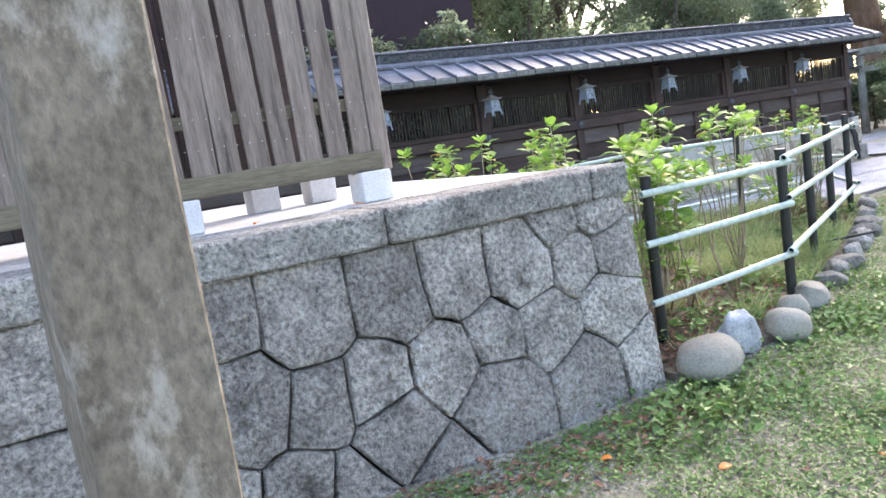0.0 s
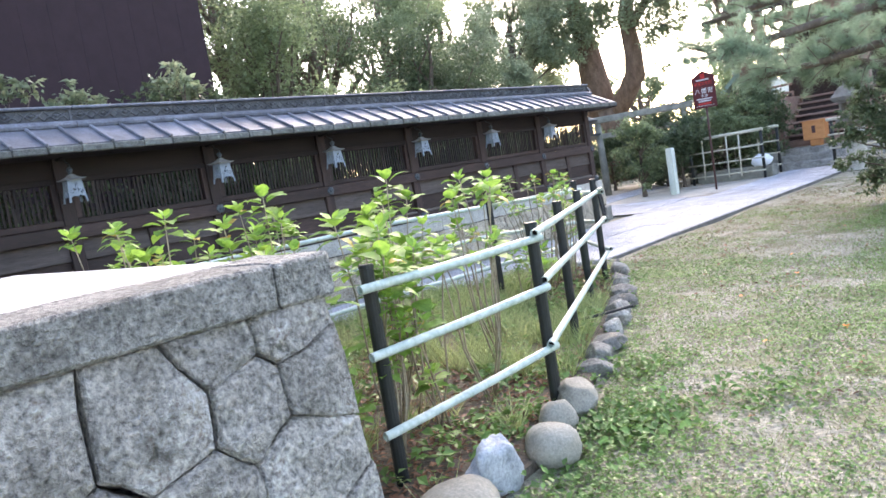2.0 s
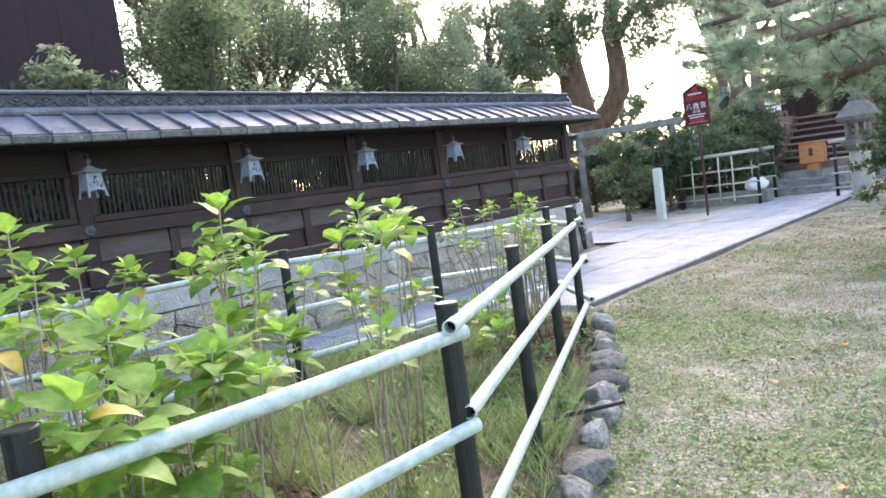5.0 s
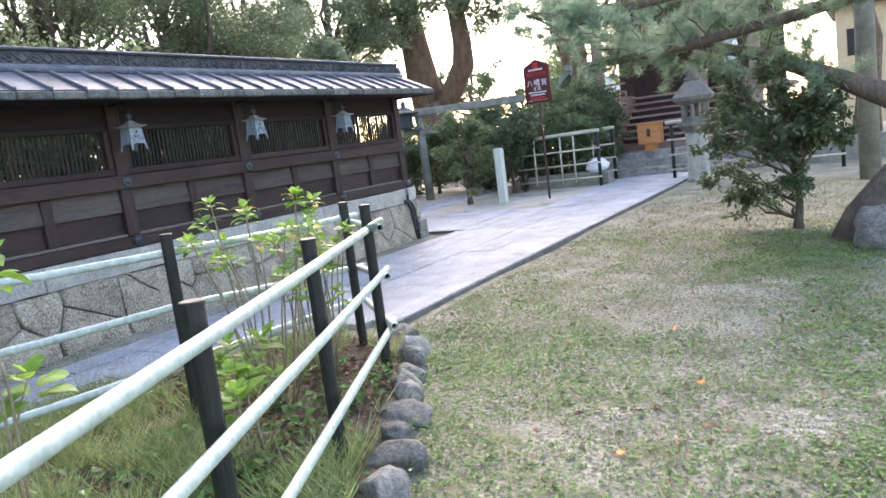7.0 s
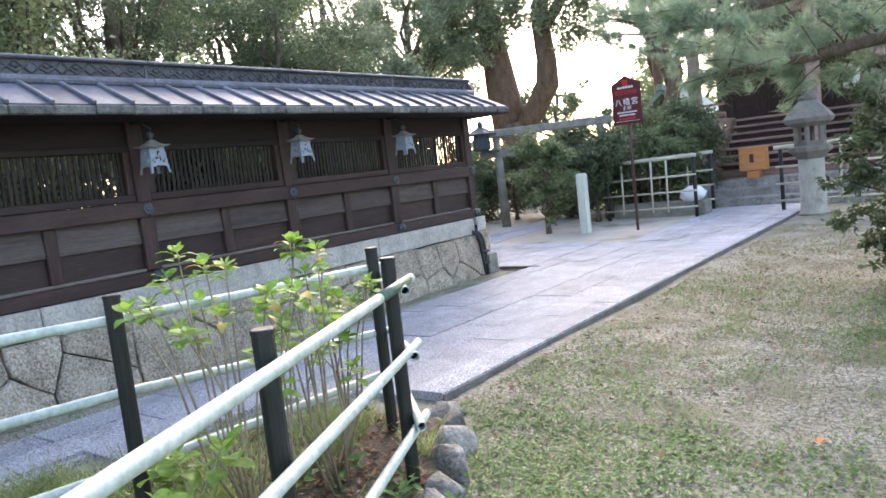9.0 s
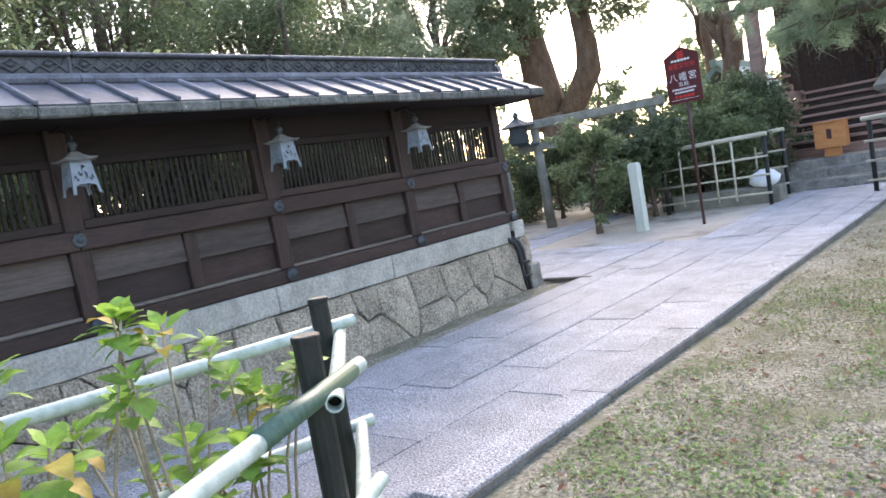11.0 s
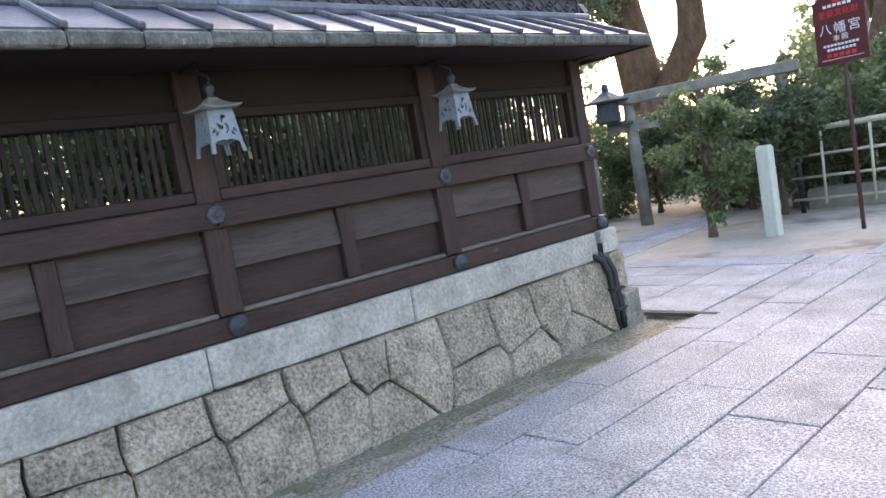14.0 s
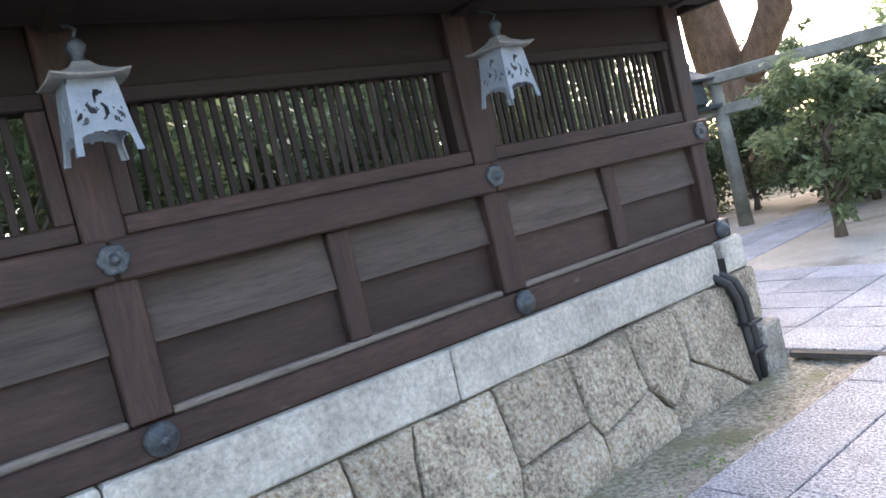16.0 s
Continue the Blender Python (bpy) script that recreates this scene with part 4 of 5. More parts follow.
part("pole", T([(0, 0.03, 0), (0, 0.03, 2.9)], 0.026, n=10), SIGN_POST, sign, smooth=True)
bm = bmesh.new()
out = [(-0.3, 2.14), (0.3, 2.14), (0.3, 2.93), (0.0, 3.09), (-0.3, 2.93)]
f = [bm.verts.new((x, -0.012, z)) for x, z in out]
b = [bm.verts.new((x, 0.012, z)) for x, z in out]
bm.faces.new(f)
bm.faces.new(b[::-1])
for k in range(5):
    bm.faces.new((f[k], b[k], b[(k + 1) % 5], f[(k + 1) % 5]))
board = part("board", bm, RED_SIGN, sign)
bm = bmesh.new()
for z in (3.0, 2.955, 2.915):
    tube(bm, [(-0.055, -0.016, z), (0, -0.018, z - 0.02), (0.055, -0.016, z)], 0.016, n=6)
part("emblem", bm, RED_INK, board, "red stacked-arc emblem")


def text(body, x, z, size, material, parent, spread=1.0):
    cu = bpy.data.curves.new("lettering", "FONT")
    cu.body, cu.size, cu.align_x, cu.align_y = body, size, "CENTER", "CENTER"
    cu.space_character = spread
    tmp = bpy.data.objects.new("lettering", cu)
    scene.collection.objects.link(tmp)
    bpy.context.view_layer.update()
    me = bpy.data.meshes.new_from_object(tmp.evaluated_get(bpy.context.evaluated_depsgraph_get()))
    bpy.data.objects.remove(tmp)
    me.materials.clear()
    me.materials.append(material)
    ob = piece("lettering", me, parent, pose(x, -0.0165, z, 90, 0, 0))
    return ob


text("八幡宮", 0, 2.57, 0.15, WHITE_INK, board, 1.25)
text("重要文化財", 0, 2.76, 0.095, RED_INK, board)
text("本殿", 0, 2.45, 0.09, WHITE_INK, board, 1.2)
for z, w, h, m in ((2.86, 0.17, 0.035, WHITE_INK), (2.375, 0.21, 0.028, WHITE_INK), (2.32, 0.17, 0.03, WHITE_INK), (2.25, 0.18, 0.045, RED_INK), (2.2, 0.24, 0.006, WHITE_INK)):
    n = max(1, round(w * 2 / (h * 1.5))) if h > 0.01 else 1
    bm = bmesh.new()
    for k in range(n):
        x0 = -w + 2 * w * k / n
        box(bm, x0, x0 + 2 * w / n * (0.72 if n > 1 else 1), -0.017, -0.013, z - h / 2, z + h / 2)
    part("text_bar", bm, m, board)

# bamboo fences


def bamboo_fence(x0, x1, y, uprights, label, rails=(0.2, 0.55, 0.9)):
    fe = empty("bamboo_fence", 0, 0, 0, label, "fence", "bamboo fences by the steps")
    for x in (x0, x1):
        part("post", T([(x, y, -0.1), (x, y, 1.3)], 0.04, n=10), POST, fe, smooth=True)
    for z in rails:
        part("rail", T([(x0 - 0.1, y - 0.05, z), (x1 + 0.05, y - 0.05, z + 0.02)], 0.022, n=8), BAMBOO, fe, smooth=True)
    part("top_rail", T([(x0 - 0.12, y - 0.01, 1.3), (x1 + 0.06, y - 0.01, 1.34)], 0.045, n=10), BAMBOO, fe, smooth=True)
    for k, x in enumerate(uprights):
        part("upright", T([(x, y - 0.09, 0.12), (x + 0.02, y - 0.09, 1.28)], 0.022, n=8), BAMBOO, fe, smooth=True)
    return fe


bamboo_fence(-9.85, -7.8, 21.5, (-9.45, -8.75, -8.4), "pale bamboo fence with dark end posts beside the steps")
bamboo_fence(-6.1, -2.6, 21.8, (-5.0, -4.2, -3.3), "pale bamboo fence running behind the stone lantern")
bamboo_fence(-9.75, -7.95, 23.2, (-9.2, -8.5), "second bamboo fence set back beside the steps")
bm = bmesh.new()
bmesh.ops.create_icosphere(bm, subdivisions=3, radius=1)
for v in bm.verts:
    v.co = Vector((v.co.x * 0.29, v.co.y * 0.2, max(-0.14, v.co.z * 0.19))) * (1 + 0.2 * noise.noise(v.co * 2))
ob = part("covered_sack", bm, WHITE_CLOTH, None, smooth=True)
ob.location = (-8.02, 22.0, 0.45)
tagged(ob, "white plastic sheet bundled on the stone kerb", "sheet")
ob = part("kerb_stone", B(-9.9, -7.72, 21.85, 22.3, -0.05, 0.31, bevel=0.02), TORII_STONE)
tagged(ob, "long grey kerb stone behind the bamboo fence", "kerb", kind="structure")

# stone lantern
sl = empty("stone_lantern", -5.4, 21.1, -0.04, "weathered grey stone lantern with a roof and ball finial", "stone lantern")
part("shaft", lathe(bmesh.new(), [(0.27, 0.0), (0.27, 0.04), (0.24, 0.06), (0.225, 0.6), (0.235, 1.08)], 20), SHAFT_STONE, sl, smooth=True)
part("platform", lathe(bmesh.new(), [(0.24, 1.08), (0.36, 1.2), (0.41, 1.23), (0.41, 1.31), (0.3, 1.34)], 6), LANTERN_STONE, sl)
for k in range(6):
    a = radians(60 * k + 30)
    part("fire_box_pillar", T([(0.25 * math.cos(a), 0.25 * math.sin(a), 1.34), (0.25 * math.cos(a), 0.25 * math.sin(a), 1.74)], 0.05, n=6), LANTERN_STONE, sl)
part("fire_box_floor", lathe(bmesh.new(), [(0.29, 1.335), (0.29, 1.42), (0.1, 1.421)], 6), LANTERN_STONE, sl)
part("cover", lathe(bmesh.new(), [(0.3, 1.7), (0.45, 1.78), (0.48, 1.86), (0.36, 2.0), (0.24, 2.12), (0.17, 2.2)], 6), LANTERN_STONE, sl)
part("finial", lathe(bmesh.new(), [(0.13, 2.19), (0.19, 2.25), (0.1, 2.31), (0.17, 2.37), (0.19, 2.45), (0.13, 2.54), (0.02, 2.6)], 16), LANTERN_STONE, sl, smooth=True)

# stone torii behind the trees, with a bronze lantern on its pillar
torii = empty("torii", -12.75, 21.5, -0.05, "old grey stone torii gate beside the hedge", "torii")
for dx, dy in ((0, 0), (2.5, 0.9)):
    part("pillar", T([(dx, dy, 0), (dx - 0.03, dy, 1.4), (dx - 0.06, dy, 2.4)], [0.12, 0.11, 0.1], n=14), TORII_STONE, torii, smooth=True)
part("tie_beam", B(-0.5, 3.2, -0.07, 0.07, 1.85, 2.02, bevel=0.015), TORII_STONE, torii).rotation_euler = (0, 0, radians(19.8))
part("lintel", B(-0.45, 2.9, -0.11, 0.11, 2.36, 2.56, bevel=0.02), TORII_STONE, torii).rotation_euler = (0, 0, radians(19.8))
wl = empty("post_lantern", -13.0, 21.1, 2.0, "dark bronze roofed lantern fixed beside the stone torii", "lantern")
part("bracket", B(-0.04, 0.3, -0.03, 0.35, -0.06, 0.0, bevel=0.006), BRONZE, wl)
part("body", lathe(bmesh.new(), [(0.16, 0.0), (0.24, 0.04), (0.2, 0.4), (0.17, 0.41)], 4), BRONZE, wl)
part("cover", lathe(bmesh.new(), [(0.4, 0.4), (0.41, 0.43), (0.22, 0.52), (0.07, 0.61)], 4), BRONZE, wl)
part("finial", lathe(bmesh.new(), [(0.06, 0.6), (0.08, 0.67), (0.06, 0.73), (0.01, 0.77)], 10), BRONZE, wl, smooth=True)
ob = part("stone_stake", T([(0, 0, 0), (0, 0, 1.7)], [0.07, 0.06], n=10), TORII_STONE, None, smooth=True)
ob.location = (-13.7, 21.4, -0.05)
tagged(ob, "slim grey stone stake beside the torii", "post")

# steps and shrine
steps = empty("stairs", 0, 0, 0, "broad pale granite steps in front of the shrine", "steps", kind="structure")
for k, (y0, z1) in enumerate(((23.3, 0.18), (24.0, 0.36), (24.7, 0.54))):
    for i in range(4):
        x0 = -8.3 + i * 0.95
        part("step_stone", B(x0, x0 + 0.944, y0, y0 + (0.74 if k < 2 else 3.5), -0.1, z1, bevel=0.015), GRANITE_CAP, steps)
part("podium", B(-10.2, -8.31, 23.4, 29, -0.1, 0.5, bevel=0.02), TORII_STONE, steps)
part("podium", B(-4.48, 2.0, 23.4, 29, -0.1, 0.5, bevel=0.02), TORII_STONE, steps)

boxo = empty("offertory_box", -7.45, 25.1, 0.54, "orange wooden box on a short stand before the stairs", "box")
part("body", B(-0.31, 0.31, -0.22, 0.22, 0.2, 0.76, bevel=0.012), ORANGE_WOOD, boxo)
part("lid", B(-0.34, 0.34, -0.25, 0.25, 0.76, 0.79, bevel=0.008), ORANGE_WOOD, boxo)
part("stand", B(-0.15, 0.15, -0.15, 0.15, 0.0, 0.2, bevel=0.01), ORANGE_WOOD, boxo)
part("plaque", B(-0.05, 0.05, -0.228, -0.219, 0.4, 0.62), SIGN_POST, boxo)

sh = empty("shrine", 0, 0, 0, "dark red-brown timber shrine with open porch and wooden stairs", "shrine")
for k in range(7):
    part("stair_tread", B(-8.6, -5.0, 25.96 + 0.3 * k, 26.34 + 0.3 * k, 0.87 + 0.2 * k, 0.94 + 0.2 * k, bevel=0.012), WOOD_RED, sh)
    part("stair_riser", B(-8.55, -5.05, 26.04 + 0.3 * k, 26.1 + 0.3 * k, 0.7 + 0.2 * k, 0.87 + 0.2 * k), WOOD, sh)
part("bottom_beam", B(-9.2, -4.8, 25.75, 25.98, 0.5, 0.76, bevel=0.015), WOOD_RED, sh)
for x in (-8.75, -4.9):
    part("stringer", B(x - 0.09, x + 0.09, 26.0, 28.2, 0.54, 2.2, bevel=0.015), WOOD_RED, sh)
    part("newel", B(x - 0.12, x + 0.12, 25.9, 26.14, 0.54, 2.3, bevel=0.015), WOOD_RED, sh)
for x in (-9.0, -6.1, -4.7):
    part("porch_post", B(x - 0.14, x + 0.14, 25.6, 25.88, 0.5, 5.2, bevel=0.02), WOOD_RED, sh)
for x in (-8.9, -6.6, -4.6):
    part("post", B(x - 0.16, x + 0.16, 28.3, 28.6, 0.4, 5.5, bevel=0.02), WOOD, sh)
part("floor", B(-12.2, -4.3, 28.0, 34, 1.95, 2.1, bevel=0.01), WOOD_RED, sh)
part("rear_wall", B(-9.8, -4.4, 30.5, 30.7, 2.1, 5.5), WOOD, sh)
for k in range(13):
    part("lattice_bar", B(-8.6 + 0.3 * k, -8.55 + 0.3 * k, 29.2, 29.24, 2.1, 4.6), WOOD, sh)
for k in range(8):
    part("lattice_rail", B(-8.7, -4.4, 29.16, 29.2, 2.3 + 0.3 * k, 2.34 + 0.3 * k), WOOD, sh)
for x0, x1 in ((-12.1, -8.9),):
    for z in (2.35, 2.62):
        part("rail", B(x0, x1, 27.98, 28.06, z, z + 0.07, bevel=0.01), WOOD_RED, sh)
    n = int((x1 - x0) / 0.5)
    for k in range(n + 1):
        x = x0 + (x1 - x0) * k / n
        part("baluster", B(x - 0.03, x + 0.03, 27.99, 28.05, 2.1, 2.4), WOOD_RED, sh)
for x in (-11.5, -10.4, -9.4):
    part("floor_post", B(x - 0.1, x + 0.1, 28.1, 28.3, 0.0, 1.95), WOOD, sh)
part("tie_beam", B(-9.2, -4.5, 25.62, 25.86, 4.55, 4.85, bevel=0.02), WOOD_RED, sh)
bm = bmesh.new()
v = [bm.verts.new(p) for p in ((-9.9, 24.9, 5.1), (-3.9, 24.9, 5.1), (-3.9, 31, 8.2), (-9.9, 31, 8.2), (-9.9, 24.9, 4.9), (-3.9, 24.9, 4.9), (-3.9, 31, 8.0), (-9.9, 31, 8.0))]
for q in ((0, 1, 2, 3), (7, 6, 5, 4), (0, 4, 5, 1), (1, 5, 6, 2), (3, 7, 4, 0), (2, 6, 7, 3)):
    bm.faces.new([v[i] for i in q])
part("roof", bm, WOOD, sh)
for x in (-5.2,):
    p = part("paper_lantern", lathe(bmesh.new(), [(0.1, 0), (0.17, 0.05), (0.18, 0.3), (0.18, 0.55), (0.17, 0.8), (0.1, 0.85)], 14), WHITE_CLOTH, None, smooth=True)
    p.location = (x, 25.2, 2.45)
    tagged(p, "white paper lantern hanging at the shrine porch", "lantern", "paper lanterns at the porch")
    c = part("cord", T([(0, 0, 0.84), (0, 0, 2.45)], 0.01, n=5), WOOD, p)

# small hall with a green gable, far behind
gh = empty("side_shrine", -11.6, 31, 0, "small side shrine with a pale green copper gable", "shrine")
part("wall", B(-0.9, 0.9, -0.3, 2.5, 0, 2.7), WOOD, gh)
bm = bmesh.new()
pr = [(-1.25, 2.5), (0, 3.6), (1.25, 2.5), (1.1, 2.45), (0, 3.4), (-1.1, 2.45)]
fr, bk = ([bm.verts.new((x, yy, z)) for x, z in pr] for yy in (-0.7, 2.8))
bm.faces.new(fr)
bm.faces.new(bk[::-1])
for k in range(6):
    bm.faces.new((fr[k], fr[(k + 1) % 6], bk[(k + 1) % 6], bk[k]))
part("roof", bm, GREEN_COPPER, gh)
part("ridge", B(-0.1, 0.1, -0.9, 3.0, 3.5, 3.72, bevel=0.02), GREEN_COPPER, gh)

# house far behind on the far side
hs = empty("house", 0.7, 40, 0, "cream rendered house with a grey roof behind the trees", "house")
part("wall", B(-4, 4, 0, 6, 0, 4.9), PLASTER, hs)
part("roof", B(-4.4, 4.4, -0.6, 6.6, 4.9, 5.25, bevel=0.1), RIDGE, hs)
for x in (-3.6, -1.6, 0.6, 2.6):
    w = part("window", B(x, x + 0.9, -0.03, 0.02, 2.9, 4.0), WOOD, hs)
    part("pane", B(x + 0.06, x + 0.84, -0.045, -0.031, 2.96, 3.94), BLACK, w)
ob = part("utility_pole", T([(0, 0, 0), (0, 0, 9)], [0.17, 0.13], n=12), TORII_STONE, None, smooth=True)
ob.location = (-2.1, 19.0, -0.06)
tagged(ob, "grey concrete pole standing behind the pine", "pole")

# ---- plants ----
def leaf_cloud(name, blobs, count, size, material, seed, parent, flat=0.3, long=2.0, label="", kind=""):
    """Many small folded leaves scattered in uneven clumps: blobs are (x, y, z, rx, ry, rz)."""
    r = np.random.default_rng(seed)
    bl = np.array(blobs, float)
    vol = (bl[:, 3] * bl[:, 4] * bl[:, 5]) ** 0.67
    clumps = []
    for b, w in zip(bl, vol / vol.sum()):
        k = max(5, int(w * count / 45))
        d = r.normal(size=(k, 3))
        d /= np.linalg.norm(d, axis=1)[:, None]
        rad = r.uniform(0.45, 1.05, (k, 1))
        clumps.append(np.hstack([b[:3] + d * rad * b[3:6], np.full((k, 1), 0.22 * (b[3] * b[4] * b[5]) ** (1 / 3))]))
    cl = np.vstack(clumps)
    pick = r.integers(0, len(cl), count)
    pos = cl[pick, :3] + r.normal(size=(count, 3)) * cl[pick, 3:4] * np.array([1, 1, 0.7])
    d = r.normal(size=(count, 3)) * np.array([1, 1, flat + 0.4]) - np.array([0, 0, 0.25])
    d /= np.linalg.norm(d, axis=1)[:, None]
    up = r.normal(size=(count, 3)) * 0.6 + np.array([0, 0, 1])
    s = np.cross(d, up)
    s /= np.linalg.norm(s, axis=1)[:, None] + 1e-6
    up = np.cross(s, d)
    ln = size * r.uniform(0.6, 1.3, (count, 1))
    v = np.stack([pos, pos + d * ln * 0.5 + s * ln / long / 2 + up * ln * 0.08, pos + d * ln, pos + d * ln * 0.5 - s * ln / long / 2 + up * ln * 0.08], 1).reshape(-1, 3)
    i = np.arange(count) * 4
    f = np.concatenate([np.stack([i, i + 1, i + 2], 1), np.stack([i, i + 2, i + 3], 1)])
    me = bpy.data.meshes.new(name)
    me.from_pydata(v.tolist(), [], f.tolist())
    me.materials.append(material)
    ob = new(name, me)
    ob.parent = parent
    return tagged(ob, label, kind=kind)


def limb_pts(p, q, r, bend=0.15, n=5):
    p, q = Vector(p), Vector(q)
    ln = (q - p).length
    return [p.lerp(q, k / n) + Vector((r.uniform(-1, 1), r.uniform(-1, 1), r.uniform(-0.5, 0.5))) * bend * ln * math.sin(math.pi * k / n) * 0.5 for k in range(n + 1)]


def tree(x, y, height, trunk_r, blobs, count, size, material, label, seed, bark=None, lean=(0, 0), name="tree", base=-0.1, fork=0.45, category="tree", long=2.0):
    """A tapered trunk with limbs that reach into each clump of the crown. Blobs are relative to the foot."""
    r = random.Random(seed)
    th = empty(name, x, y, base, label, category)
    bark = bark or BARK
    top = Vector((lean[0], lean[1], height))
    pts = limb_pts((0, 0, 0), top, r, 0.08, 6)
    part("trunk", T(pts, [trunk_r * (1.25 if k == 0 else 1 - 0.12 * k) for k in range(7)], n=10), bark, th, smooth=True)
    for b in blobs:
        start = Vector((0, 0, 0)).lerp(top, min(0.9, max(fork, (b[2] - 0.4 * height) / height)))
        lp = limb_pts(start, b[:3], r, 0.2, 4)
        part("limb", T(lp, [trunk_r * k for k in (0.42, 0.34, 0.25, 0.17, 0.08)], n=7), bark, th, smooth=True)
    leaf_cloud("crown", blobs, count, size, material, seed, th, long=long)
    return th


def rand_blobs(seed, n, cx, cy, cz, rx, ry, rz, s0, s1):
    r = random.Random(seed)
    out = []
    for _ in range(n):
        a, b = r.uniform(0, 2 * math.pi), r.uniform(-1, 1)
        k = r.uniform(0.5, 1)
        s = r.uniform(s0, s1)
        out.append((cx + rx * k * math.cos(a) * math.sqrt(1 - b * b), cy + ry * k * math.sin(a) * math.sqrt(1 - b * b), cz + rz * k * b, s, s, s * 0.75))
    return out


# evergreens behind the timber wall
TREES = [
    (-14.4, 10.6, 5.0, 0.16, (0, 0, 4.6, 1.6, 1.5, 1.7), LEAF_MID, "leafy mid-green evergreen behind the timber wall", 0.13),
    (-16.6, 13.6, 7.0, 0.22, (0, 0, 5.2, 1.9, 1.9, 2.6), LEAF_DARK, "dense dark evergreen behind the timber wall", 0.12),
    (-14.8, 16.4, 5.6, 0.15, (0, 0, 3.9, 1.6, 1.6, 2.0), LEAF_DARK, "dark glossy-leaved tree behind the timber wall", 0.12),
    (-18.8, 18.4, 8.5, 0.25, (0, 0, 6.4, 2.3, 2.3, 3.0), LEAF_MID, "tall evergreen with gaps of bright sky", 0.14),
    (-17.0, 21.2, 6.0, 0.12, (0, 0, 4.6, 1.5, 1.5, 2.3), LEAF_PALE, "pale feathery tree behind the wall's ridge", 0.15),
    (-22.5, 25.5, 9.0, 0.3, (0, 0, 7.4, 2.6, 2.6, 2.8), LEAF_MID, "tall tree standing in the grove", 0.16),
    (-19.8, 27.0, 8.5, 0.2, (0, 0, 6.9, 2.2, 2.2, 3.2), LEAF_PALE, "tall pale-leaved tree beside the camphor", 0.16),
    (-24.0, 18.0, 10.0, 0.3, (0, 0, 8.0, 3.4, 3.4, 3.4), LEAF_DARK, "tall dark grove tree behind the hall", 0.18),
    (-20.0, 13.0, 9.0, 0.3, (0, 0, 7.6, 2.6, 2.6, 3.0), LEAF_DARK, "tall dark evergreen beside the hall", 0.16),
]
for k, (x, y, h, tr, c, m, lab, sz) in enumerate(TREES):
    tree(x, y, h, tr, rand_blobs(k + 5, 20, *c, 0.6, 1.1), (15000 if k in (0, 1, 7, 8) else 29000), sz * 0.8, m, lab, k + 40)
for k, (x, y, z) in enumerate(((-10.9, 6.6, 3.7), (-11.3, 5.1, 3.5), (-11.0, 3.9, 3.6))):
    tree(x, y, 3.3, 0.04, rand_blobs(k + 500, 7, 0, 0, z, 0.5, 0.55, 0.3, 0.12, 0.22), 520, 0.11, LEAF_PALE, "slender young tree with pale leaf sprays before the hall", k + 500, fork=0.6)
# forked camphor with red-brown limbs against the sky
cam_tree = empty("camphor_tree", -17.2, 30, -0.1, "old camphor tree with a forked red-brown trunk", "tree")
part("trunk", T([(0.3, 0, 0), (0.1, 0, 1.8), (-0.1, 0, 3.2)], [0.85, 0.7, 0.66], n=14), BARK_RED, cam_tree, smooth=True)
part("limb", T([(-0.3, 0, 2.8), (-0.55, 0, 4.6), (-0.9, 0.2, 6.5), (-1.5, 0.4, 9.0)], [0.68, 0.62, 0.5, 0.34], n=12), BARK_RED, cam_tree, smooth=True)
part("limb", T([(0.1, 0, 2.8), (0.9, 0, 3.7), (1.45, 0, 4.5), (1.5, 0, 5.4), (1.35, 0, 7.0), (1.9, 0.1, 9.5)], [0.45, 0.42, 0.44, 0.37, 0.33, 0.22], n=12), BARK_RED, cam_tree, smooth=True)
part("limb", T([(-0.7, 0, 5.2), (-2.0, 0.4, 6.6), (-3.4, 0.2, 7.6)], [0.3, 0.2, 0.1], n=8), BARK_RED, cam_tree, smooth=True)
part("limb", T([(1.4, 0, 6.4), (2.6, -0.4, 7.3), (3.8, -0.6, 7.9)], [0.25, 0.16, 0.08], n=8), BARK_RED, cam_tree, smooth=True)
leaf_cloud("crown", [(-1.6, -0.6, 7.6, 1.5, 1.4, 1.3), (-3.2, 0, 8.3, 1.4, 1.4, 1.2), (0.0, -0.4, 8.4, 1.3, 1.2, 0.9), (2.2, -0.6, 8.4, 1.2, 1.2, 0.9), (2.7, -0.5, 5.9, 0.55, 0.6, 0.7), (-2.2, -0.5, 6.2, 0.9, 0.9, 0.7), (1.0, 0, 10.0, 2.2, 2, 1.2), (-2.6, -0.8, 5.0, 0.9, 0.8, 0.9), (0.6, -0.6, 7.2, 0.9, 0.8, 0.7), (-0.4, -0.8, 6.6, 1.0, 0.8, 0.7), (2.6, -0.8, 7.0, 1.3, 1.0, 0.8), (4.2, -0.9, 7.6, 1.2, 1.0, 0.9), (3.6, -0.6, 6.2, 0.7, 0.6, 0.5)], 26000, 0.18, LEAF_PALE, 77, cam_tree)

